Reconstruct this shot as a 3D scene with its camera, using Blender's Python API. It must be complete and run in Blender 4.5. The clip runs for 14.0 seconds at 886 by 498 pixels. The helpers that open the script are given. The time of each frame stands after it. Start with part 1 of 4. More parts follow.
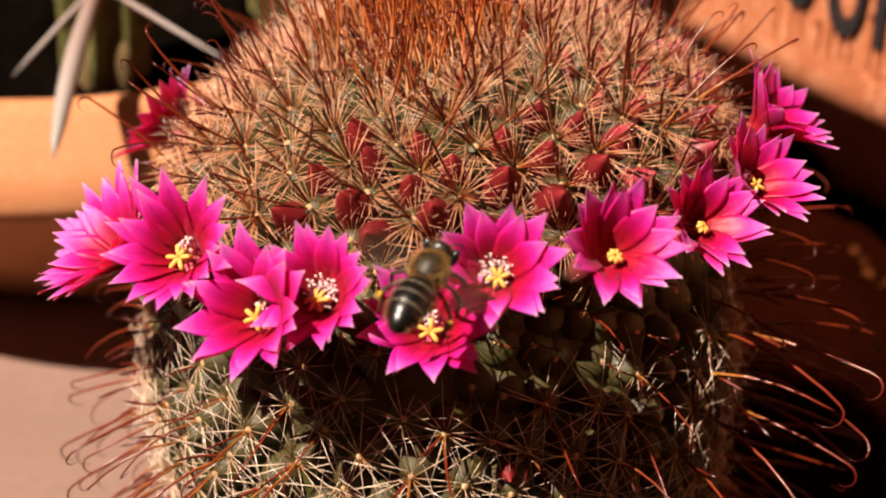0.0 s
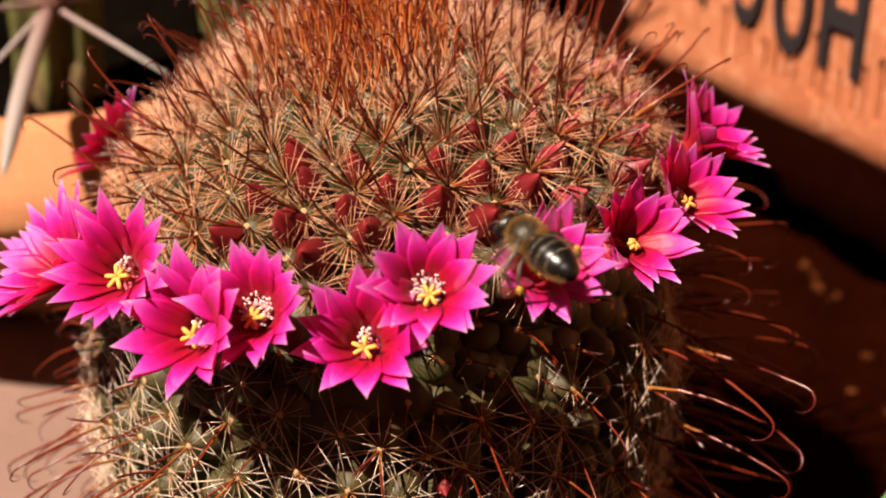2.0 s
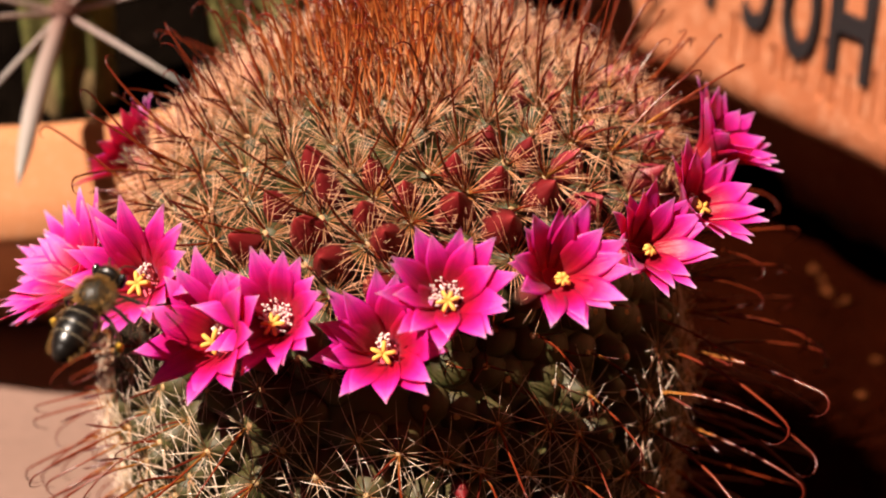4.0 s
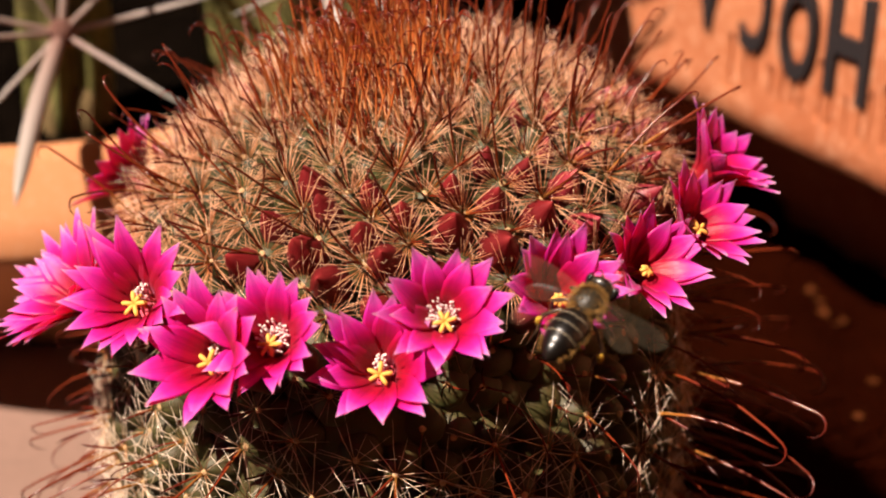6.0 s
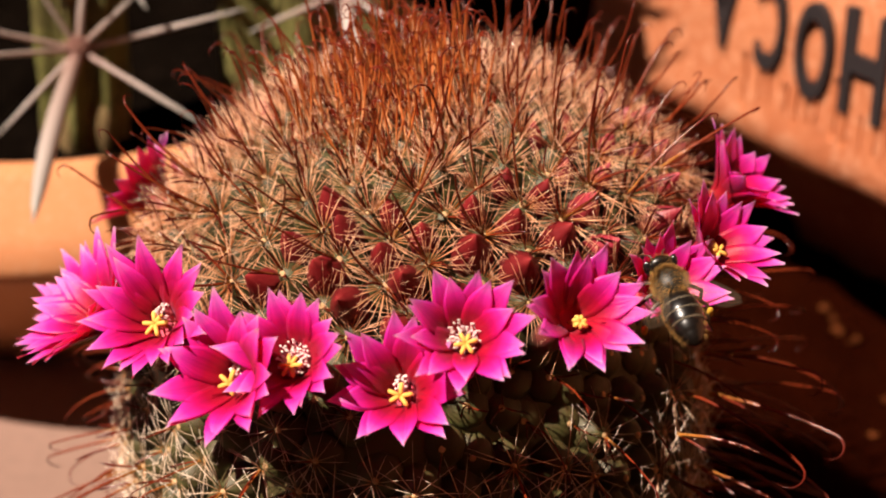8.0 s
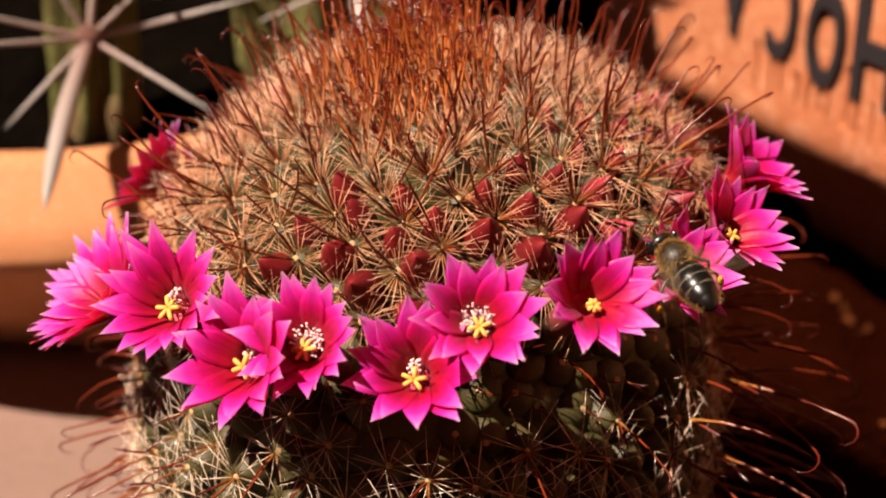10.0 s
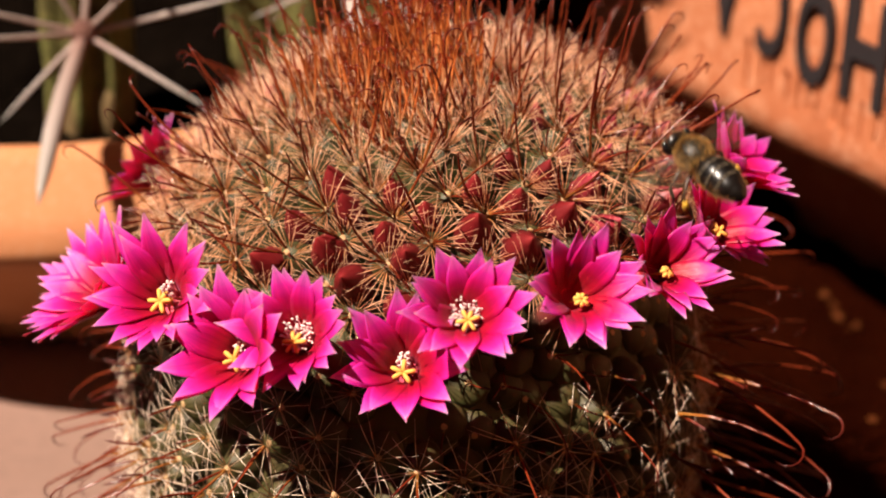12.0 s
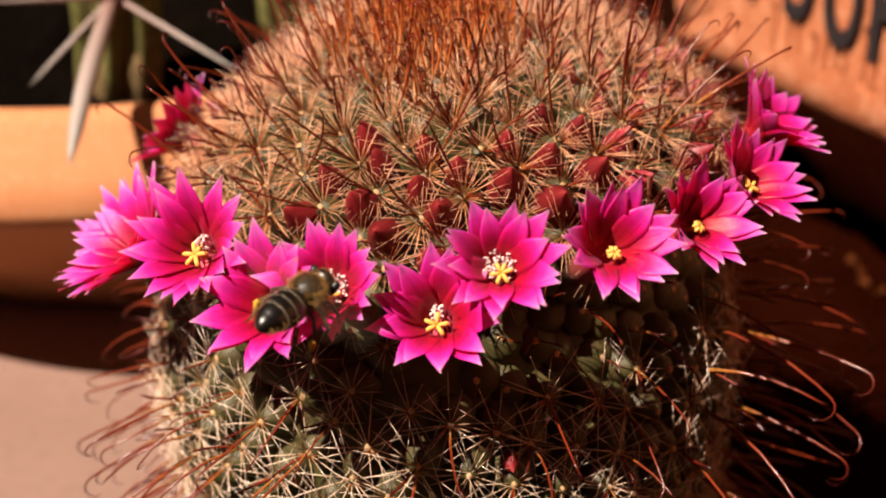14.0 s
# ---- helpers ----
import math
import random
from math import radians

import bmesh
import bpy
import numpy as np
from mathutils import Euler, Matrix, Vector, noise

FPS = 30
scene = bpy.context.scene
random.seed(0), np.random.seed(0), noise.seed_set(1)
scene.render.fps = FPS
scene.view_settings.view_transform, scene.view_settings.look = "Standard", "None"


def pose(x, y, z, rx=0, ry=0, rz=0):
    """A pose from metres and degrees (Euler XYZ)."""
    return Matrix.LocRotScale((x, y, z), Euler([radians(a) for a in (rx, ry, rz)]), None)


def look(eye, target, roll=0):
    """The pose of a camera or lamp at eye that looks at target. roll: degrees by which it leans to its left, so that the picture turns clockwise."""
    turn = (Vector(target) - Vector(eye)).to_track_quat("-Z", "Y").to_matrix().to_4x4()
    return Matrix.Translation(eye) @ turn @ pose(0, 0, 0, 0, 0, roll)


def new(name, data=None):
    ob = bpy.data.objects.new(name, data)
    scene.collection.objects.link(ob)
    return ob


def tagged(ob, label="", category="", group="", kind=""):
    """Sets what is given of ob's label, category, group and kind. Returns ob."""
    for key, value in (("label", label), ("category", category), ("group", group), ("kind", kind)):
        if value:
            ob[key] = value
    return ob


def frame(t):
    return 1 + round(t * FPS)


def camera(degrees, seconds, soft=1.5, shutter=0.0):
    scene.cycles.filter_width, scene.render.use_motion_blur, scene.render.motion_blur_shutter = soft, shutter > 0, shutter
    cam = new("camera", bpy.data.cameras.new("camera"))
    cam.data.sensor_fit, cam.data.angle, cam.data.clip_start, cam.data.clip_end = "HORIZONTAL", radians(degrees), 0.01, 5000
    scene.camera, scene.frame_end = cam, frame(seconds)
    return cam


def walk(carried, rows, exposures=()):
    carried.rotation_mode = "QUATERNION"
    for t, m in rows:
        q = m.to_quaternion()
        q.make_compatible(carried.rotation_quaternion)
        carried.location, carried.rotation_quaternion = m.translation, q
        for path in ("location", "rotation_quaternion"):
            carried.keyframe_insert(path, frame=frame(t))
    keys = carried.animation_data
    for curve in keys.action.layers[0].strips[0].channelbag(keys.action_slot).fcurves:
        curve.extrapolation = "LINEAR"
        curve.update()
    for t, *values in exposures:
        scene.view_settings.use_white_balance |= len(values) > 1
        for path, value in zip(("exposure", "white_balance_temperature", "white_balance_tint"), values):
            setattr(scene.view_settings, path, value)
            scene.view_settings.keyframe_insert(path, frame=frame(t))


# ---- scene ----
cam = camera(30, 14.0, soft=2.0, shutter=0.3)
cam.data.dof.use_dof = True
cam.data.dof.focus_distance = 0.165
cam.data.dof.aperture_fstop = 25
PATH = [
    (0.0, look((0.00273, -0.17221, 0.18773), (0.00032, 0.00050, 0.10139), -0.05)),
    (0.5, look((0.00365, -0.17254, 0.18888), (0.00204, 0.00057, 0.10331), 0.08)),
    (1.0, look((0.00465, -0.17336, 0.18873), (0.00333, -0.00006, 0.10354), 0.06)),
    (1.5, look((0.00597, -0.17369, 0.18913), (0.00534, -0.00029, 0.10414), 0.07)),
    (2.0, look((0.00708, -0.17443, 0.18926), (0.00713, -0.00097, 0.10439), 0.02)),
    (2.5, look((0.00730, -0.17452, 0.18919), (0.00742, -0.00082, 0.10482), 0.15)),
    (3.0, look((0.00697, -0.17472, 0.18929), (0.00766, -0.00094, 0.10508), 0.05)),
    (3.2, look((0.00656, -0.17488, 0.18939), (0.00643, -0.00123, 0.10491), -0.13)),
    (5.3, look((0.00511, -0.17576, 0.19058), (0.00531, -0.00155, 0.10725), -0.19)),
    (5.5, look((0.00517, -0.17568, 0.19019), (0.00557, -0.00115, 0.10755), -0.02)),
    (6.0, look((0.00552, -0.17545, 0.19003), (0.00575, -0.00075, 0.10773), -0.03)),
    (6.5, look((0.00522, -0.17528, 0.19062), (0.00545, -0.00042, 0.10865), -0.13)),
    (7.0, look((0.00470, -0.17499, 0.19071), (0.00553, 0.00013, 0.10931), -0.01)),
    (7.5, look((0.00389, -0.17533, 0.19095), (0.00389, -0.00031, 0.10934), 0.00)),
    (8.0, look((0.00408, -0.17529, 0.19112), (0.00364, -0.00007, 0.10993), 0.09)),
    (8.2, look((0.00369, -0.17574, 0.19052), (0.00322, -0.00040, 0.10960), 0.09)),
    (10.3, look((0.00344, -0.17558, 0.18986), (0.00215, -0.00068, 0.10798), -0.07)),
    (10.5, look((0.00360, -0.17568, 0.18997), (0.00272, -0.00096, 0.10771), -0.07)),
    (11.0, look((0.00355, -0.17627, 0.18996), (0.00303, -0.00169, 0.10740), -0.02)),
    (11.5, look((0.00441, -0.17656, 0.19022), (0.00401, -0.00195, 0.10775), -0.00)),
    (12.0, look((0.00406, -0.17728, 0.19035), (0.00334, -0.00235, 0.10854), 0.23)),
    (12.5, look((0.00436, -0.17817, 0.18995), (0.00330, -0.00367, 0.10723), 0.23)),
    (13.0, look((0.00407, -0.17834, 0.18962), (0.00285, -0.00397, 0.10665), 0.18)),
    (13.5, look((0.00371, -0.17822, 0.18959), (0.00192, -0.00408, 0.10613), 0.01)),
    (14.0, look((0.00267, -0.17896, 0.18849), (-0.00025, -0.00516, 0.10436), -0.04)),
]
walk(cam, PATH)

# ---- light ----
SUN_FROM = (-0.475, -0.318, 0.820)        # towards the sun: high, from the front left
sky_world = bpy.data.worlds.new("sky")
scene.world = sky_world
sky_world.use_nodes = True
wn = sky_world.node_tree
sky = wn.nodes.new("ShaderNodeTexSky")
sky.sky_type = "NISHITA"
sky.sun_disc = False
sky.sun_elevation = math.atan2(SUN_FROM[2], math.hypot(SUN_FROM[0], SUN_FROM[1]))
sky.sun_rotation = math.atan2(SUN_FROM[0], SUN_FROM[1])
wn.links.new(sky.outputs[0], wn.nodes["Background"].inputs[0])
wn.nodes["Background"].inputs[1].default_value = 0.003
sun_data = bpy.data.lights.new("sun", "SUN")
sun_data.energy, sun_data.angle, sun_data.color = 5.0, radians(0.5), (1.0, 0.84, 0.71)
sun = new("sun", sun_data)
sun.matrix_world = look(SUN_FROM, (0, 0, 0))
scene.view_settings.exposure = 1.22


# ---- materials ----
def shader(name, rough=0.6, spec=0.3):
    m = bpy.data.materials.new(name)
    m.use_nodes = True
    b = m.node_tree.nodes["Principled BSDF"]
    b.inputs["Roughness"].default_value = rough
    b.inputs["Specular IOR Level"].default_value = spec
    return m, m.node_tree.nodes, m.node_tree.links, b


def ramp(nodes, stops):
    r = nodes.new("ShaderNodeValToRGB")
    while len(r.color_ramp.elements) < len(stops):
        r.color_ramp.elements.new(0.5)
    for el, (p, c) in zip(r.color_ramp.elements, stops):
        el.position, el.color = p, (*c, 1)
    return r


def noise_tex(nodes, links, scale, detail=5, coords="Object", rough=0.6):
    tc = nodes.new("ShaderNodeTexCoord")
    n = nodes.new("ShaderNodeTexNoise")
    n.inputs["Scale"].default_value, n.inputs["Detail"].default_value, n.inputs["Roughness"].default_value = scale, detail, rough
    links.new(tc.outputs[coords], n.inputs["Vector"])
    return n


def bump(nodes, links, b, src, strength, dist):
    k = nodes.new("ShaderNodeBump")
    k.inputs["Strength"].default_value, k.inputs["Distance"].default_value = strength, dist
    links.new(src, k.inputs["Height"])
    links.new(k.outputs[0], b.inputs["Normal"])


def mottled(name, c1, c2, scale, fine, rough=0.7, spec=0.25, relief=0.3, dist=0.0004, c3=None):
    """Two colours in broad blotches, a third in fine grain, with relief."""
    m, n, l, b = shader(name, rough, spec)
    a = noise_tex(n, l, scale)
    g = noise_tex(n, l, fine, 8)
    r = ramp(n, [(0.3, c1), (0.7, c2)])
    l.new(a.outputs[0], r.inputs[0])
    mx = n.new("ShaderNodeMix")
    mx.data_type, mx.blend_type = "RGBA", "MIX"
    gr = ramp(n, [(0.5, (0, 0, 0)), (0.72, (0.6, 0.6, 0.6))])
    l.new(g.outputs[0], gr.inputs[0])
    l.new(gr.outputs[0], mx.inputs[0])
    l.new(r.outputs[0], mx.inputs[6])
    mx.inputs[7].default_value = (*(c3 or [x * 0.7 for x in c1]), 1)
    l.new(mx.outputs[2], b.inputs["Base Color"])
    bump(n, l, b, g.outputs[0], relief, dist)
    return m


def along(name, stops, rough=0.5, spec=0.3, through_light=0.0, vary=0.0, fine=0.0, coat=0.0):
    """A colour that runs along a spine, petal or hair from its root (0) to its tip (1)."""
    m, n, l, b = shader(name, rough, spec)
    at = n.new("ShaderNodeAttribute")
    at.attribute_name = "along"
    r = ramp(n, stops)
    l.new(at.outputs["Fac"], r.inputs[0])
    col = r.outputs[0]
    if vary:
        g = n.new("ShaderNodeNewGeometry")
        oi = n.new("ShaderNodeObjectInfo")
        ad = n.new("ShaderNodeMath")
        l.new(g.outputs["Random Per Island"], ad.inputs[0])
        l.new(oi.outputs["Random"], ad.inputs[1])
        hsv = n.new("ShaderNodeHueSaturation")
        mr = n.new("ShaderNodeMapRange")
        mr.inputs["From Max"].default_value = 2
        mr.inputs["To Min"].default_value, mr.inputs["To Max"].default_value = 1 - vary, 1 + vary
        l.new(ad.outputs[0], mr.inputs[0])
        l.new(mr.outputs[0], hsv.inputs["Value"])
        l.new(col, hsv.inputs["Color"])
        col = hsv.outputs[0]
    l.new(col, b.inputs["Base Color"])
    if fine:
        g = noise_tex(n, l, fine, 4)
        bump(n, l, b, g.outputs[0], 0.25, 0.0002)
    b.inputs["Coat Weight"].default_value = coat
    if through_light:
        tr = n.new("ShaderNodeBsdfTranslucent")
        l.new(col, tr.inputs["Color"])
        mix = n.new("ShaderNodeMixShader")
        mix.inputs[0].default_value = through_light
        l.new(b.outputs[0], mix.inputs[1])
        l.new(tr.outputs[0], mix.inputs[2])
        l.new(mix.outputs[0], n["Material Output"].inputs["Surface"])
    return m


def petal_material():
    """Magenta petals: red at the root, violet-pink towards the tip, darker along the middle, with fine lengthwise streaks."""
    m, n, l, b = shader("petal_pink", 0.36, 0.5)
    b.inputs["Sheen Weight"].default_value, b.inputs["Sheen Roughness"].default_value = 0.25, 0.4
    b.inputs["Sheen Tint"].default_value = (1.0, 0.45, 0.85, 1)
    at, ac = n.new("ShaderNodeAttribute"), n.new("ShaderNodeAttribute")
    at.attribute_name, ac.attribute_name = "along", "across"
    r = ramp(n, [(0, (0.70, 0.06, 0.08)), (0.26, (0.56, 0.009, 0.034)), (0.42, (0.58, 0.005, 0.060)), (0.57, (0.74, 0.006, 0.21)), (0.74, (0.88, 0.036, 0.58)), (0.90, (0.96, 0.22, 0.94)), (1, (0.98, 0.72, 0.95))])
    l.new(at.outputs["Fac"], r.inputs[0])
    oi = n.new("ShaderNodeObjectInfo")
    comb = n.new("ShaderNodeCombineXYZ")
    for src, k, scale in ((at.outputs["Fac"], 0, 1.6), (ac.outputs["Fac"], 1, 9.0), (oi.outputs["Random"], 2, 40.0)):
        mu = n.new("ShaderNodeMath")
        mu.operation = "MULTIPLY"
        mu.inputs[1].default_value = scale
        l.new(src, mu.inputs[0])
        l.new(mu.outputs[0], comb.inputs[k])
    nz = n.new("ShaderNodeTexNoise")
    nz.inputs["Scale"].default_value, nz.inputs["Detail"].default_value = 1.0, 3
    l.new(comb.outputs[0], nz.inputs["Vector"])
    ab = n.new("ShaderNodeMath")
    ab.operation = "ABSOLUTE"
    l.new(ac.outputs["Fac"], ab.inputs[0])
    mid = n.new("ShaderNodeMapRange")
    mid.inputs["From Max"].default_value, mid.inputs["To Min"].default_value, mid.inputs["To Max"].default_value = 0.5, 0.86, 1.0
    l.new(ab.outputs[0], mid.inputs[0])
    st = n.new("ShaderNodeMapRange")
    st.inputs["From Min"].default_value, st.inputs["From Max"].default_value = 0.3, 0.7
    st.inputs["To Min"].default_value, st.inputs["To Max"].default_value = 0.84, 1.12
    l.new(nz.outputs[0], st.inputs[0])
    mul = n.new("ShaderNodeMath")
    mul.operation = "MULTIPLY"
    l.new(mid.outputs[0], mul.inputs[0])
    l.new(st.outputs[0], mul.inputs[1])
    hsv = n.new("ShaderNodeHueSaturation")
    l.new(mul.outputs[0], hsv.inputs["Value"])
    l.new(r.outputs[0], hsv.inputs["Color"])
    l.new(hsv.outputs[0], b.inputs["Base Color"])
    bump(n, l, b, nz.outputs[0], 0.35, 0.0002)
    tr = n.new("ShaderNodeBsdfTranslucent")
    red = n.new("ShaderNodeMix")
    red.data_type, red.blend_type = "RGBA", "MULTIPLY"
    red.inputs[0].default_value = 1.0
    red.inputs[7].default_value = (1.0, 0.3, 0.26, 1)
    l.new(hsv.outputs[0], red.inputs[6])
    l.new(red.outputs[2], tr.inputs["Color"])
    mix = n.new("ShaderNodeMixShader")
    mix.inputs[0].default_value = 0.52
    l.new(b.outputs[0], mix.inputs[1])
    l.new(tr.outputs[0], mix.inputs[2])
    # thin tissue: a little light passes straight through
    clear = n.new("ShaderNodeBsdfTransparent")
    clear.inputs["Color"].default_value = (1.0, 0.32, 0.55, 1)
    thin = n.new("ShaderNodeMixShader")
    thin.inputs[0].default_value = 0.17
    l.new(mix.outputs[0], thin.inputs[1])
    l.new(clear.outputs[0], thin.inputs[2])
    l.new(thin.outputs[0], n["Material Output"].inputs["Surface"])
    return m


TERRACOTTA = mottled("terracotta", (0.42, 0.155, 0.06), (0.50, 0.21, 0.09), 22, 900, 0.75, 0.25, 0.25, 0.0003, (0.52, 0.27, 0.15))
WEATHERED = mottled("weathered_terracotta", (0.32, 0.094, 0.038), (0.45, 0.165, 0.075), 38, 420, 0.7, 0.25, 0.6, 0.0007, (0.62, 0.33, 0.20))
CONCRETE = mottled("pinkish_paving", (0.19, 0.115, 0.088), (0.25, 0.155, 0.122), 14, 420, 0.85, 0.2, 0.3, 0.0006, (0.16, 0.10, 0.078))
# much darker than bare soil: shade between the columns is in this colour
SHADE_SOIL = mottled("shade_soil", (0.0022, 0.0015, 0.0011), (0.005, 0.0032, 0.0022), 90, 700, 1.0, 0.0, 1.0, 0.002, (0.009, 0.006, 0.004))
FLESH = mottled("cactus_flesh", (0.046, 0.025, 0.010), (0.060, 0.075, 0.016), 90, 2600, 0.55, 0.35, 0.2, 0.0002, (0.09, 0.045, 0.02))
COLUMN_FLESH = mottled("column_flesh", (0.050, 0.034, 0.012), (0.115, 0.120, 0.030), 110, 600, 0.6, 0.3, 0.2, 0.0004, (0.25, 0.22, 0.08))
CORK = mottled("corky_base", (0.11, 0.07, 0.03), (0.20, 0.14, 0.065), 90, 900, 0.9, 0.1, 0.8, 0.0008, (0.12, 0.08, 0.04))
# the shade behind the pots is put into this near-black colour
SHADE_WALL = mottled("shade_wall", (0.0007, 0.0005, 0.0004), (0.0016, 0.0011, 0.0008), 6, 60, 1.0, 0.0, 0.6, 0.003)
BLACK_PAINT = mottled("black_paint", (0.014, 0.011, 0.012), (0.030, 0.024, 0.025), 90, 900, 0.55, 0.2, 0.2, 0.0002)
# stand-in for the dark background, with its shade in the colour
BACKDROP_BLACK = mottled("backdrop_black", (0.0008, 0.0006, 0.0005), (0.0014, 0.0011, 0.0009), 40, 600, 0.8, 0.02, 0.2, 0.0002)
# cast shade and warm bounce are put into this near-black red
SHADED_BED_SOIL = mottled("shaded_bed_soil", (0.009, 0.0013, 0.0004), (0.018, 0.0026, 0.0007), 60, 700, 1.0, 0.0, 1.0, 0.002, (0.016, 0.0036, 0.0013))
GRIT = mottled("grit", (0.04, 0.010, 0.003), (0.09, 0.026, 0.008), 300, 2000, 0.9, 0.0, 0.4, 0.0003)
RUN_STAIN = mottled("paint_runs", (0.30, 0.088, 0.034), (0.42, 0.13, 0.05), 60, 900, 0.6, 0.3, 0.2, 0.0002)
WOODY = mottled("woody_areole", (0.10, 0.045, 0.035), (0.17, 0.085, 0.065), 300, 1500, 0.9, 0.1, 0.8, 0.0005)
GREY_SPINE = along("grey_spine", [(0, (0.13, 0.05, 0.04)), (0.2, (0.24, 0.15, 0.125)), (0.6, (0.33, 0.27, 0.24)), (1, (0.28, 0.27, 0.24))], 0.42, 0.45, 0, 0.2, 500)
WHITE_SPINE = along("white_spine", [(0, (0.52, 0.15, 0.03)), (0.2, (0.70, 0.29, 0.125)), (1, (0.92, 0.56, 0.36))], 0.22, 0.7, 0.2, 0.2)
BROWN_SPINE = along("brown_spine", [(0, (0.55, 0.24, 0.05)), (0.12, (0.24, 0.036, 0.010)), (0.5, (0.13, 0.013, 0.006)), (1, (0.05, 0.007, 0.005))], 0.26, 0.5, 0.2, 0.3)
YOUNG_SPINE = along("young_spine", [(0, (0.88, 0.60, 0.30)), (0.22, (0.66, 0.19, 0.045)), (0.5, (0.28, 0.028, 0.009)), (1, (0.12, 0.013, 0.008))], 0.24, 0.6, 0.35, 0.3)
SIDE_SPINE = along("old_white_spine", [(0, (0.42, 0.16, 0.05)), (0.2, (0.62, 0.42, 0.27)), (1, (0.86, 0.71, 0.57))], 0.2, 0.8, 0.0, 0.25)
WOOL = mottled("areole_wool", (0.44, 0.24, 0.09), (0.60, 0.42, 0.24), 900, 4000, 0.9, 0.1, 0.8, 0.0003)
BUD_RED = along("bud_red", [(0, (0.10, 0.05, 0.02)), (0.35, (0.11, 0.008, 0.008)), (0.8, (0.15, 0.008, 0.010)), (1, (0.30, 0.03, 0.03))], 0.5, 0.25, 0.08, 0.4, 1500)
BUD_PINK = along("bud_pink", [(0, (0.16, 0.06, 0.03)), (0.35, (0.17, 0.013, 0.018)), (0.8, (0.28, 0.024, 0.038)), (1, (0.45, 0.07, 0.09))], 0.45, 0.35, 0.15, 0.3, 1500)
PETAL = petal_material()
TUBE_PINK = along("flower_tube", [(0, (0.10, 0.06, 0.03)), (0.5, (0.45, 0.02, 0.06)), (1, (0.60, 0.04, 0.09))], 0.5, 0.3, 0.2)
FILAMENT = along("filament", [(0, (0.66, 0.06, 0.09)), (1, (0.84, 0.26, 0.32))], 0.5, 0.3, 0.3, 0.2)
ANTHER = along("anther", [(0, (0.86, 0.62, 0.60)), (1, (0.90, 0.80, 0.74))], 0.6, 0.3, 0.1, 0.15)
STIGMA = along("stigma", [(0, (0.72, 0.36, 0.07)), (1, (0.80, 0.46, 0.10))], 0.6, 0.3, 0.1, 0.08)
CHITIN = mottled("black_chitin", (0.0035, 0.0025, 0.002), (0.008, 0.005, 0.0035), 500, 2500, 0.3, 0.45, 0.06, 0.0001)
THORAX_SKIN = mottled("thorax_skin", (0.018, 0.013, 0.007), (0.035, 0.025, 0.013), 900, 3000, 0.45, 0.4, 0.3, 0.0002)
TAN_HAIR = along("tan_hair", [(0, (0.26, 0.12, 0.03)), (1, (0.48, 0.26, 0.07))], 0.6, 0.3, 0.25, 0.25)
BAND_HAIR = along("band_hair", [(0, (0.10, 0.08, 0.05)), (1, (0.24, 0.19, 0.13))], 0.6, 0.2, 0.2, 0.2)
LEG_BROWN = mottled("leg_brown", (0.030, 0.014, 0.008), (0.06, 0.03, 0.015), 900, 3000, 0.4, 0.5, 0.2, 0.0001)
POLLEN = mottled("pollen", (0.50, 0.28, 0.03), (0.66, 0.40, 0.06), 900, 4000, 0.9, 0.1, 0.9, 0.0002)
EYE = mottled("eye_black", (0.006, 0.005, 0.005), (0.012, 0.010, 0.009), 900, 6000, 0.2, 0.6, 0.2, 0.0001)
LEAF = mottled("leaf_green", (0.10, 0.20, 0.07), (0.16, 0.28, 0.11), 90, 800, 0.5, 0.35, 0.2, 0.0003)


def wing_material():
    m, n, l, b = shader("wing_membrane", 0.25, 0.5)
    b.inputs["Base Color"].default_value = (0.45, 0.36, 0.24, 1)
    tr = n.new("ShaderNodeBsdfTransparent")
    g = noise_tex(n, l, 700, 3)
    mr = n.new("ShaderNodeMapRange")
    mr.inputs["To Min"].default_value, mr.inputs["To Max"].default_value = 0.002, 0.028
    l.new(g.outputs[0], mr.inputs[0])
    mix = n.new("ShaderNodeMixShader")
    l.new(mr.outputs[0], mix.inputs[0])
    l.new(tr.outputs[0], mix.inputs[1])
    l.new(b.outputs[0], mix.inputs[2])
    l.new(mix.outputs[0], n["Material Output"].inputs["Surface"])
    return m


WING = wing_material()
rng = random.Random(7)


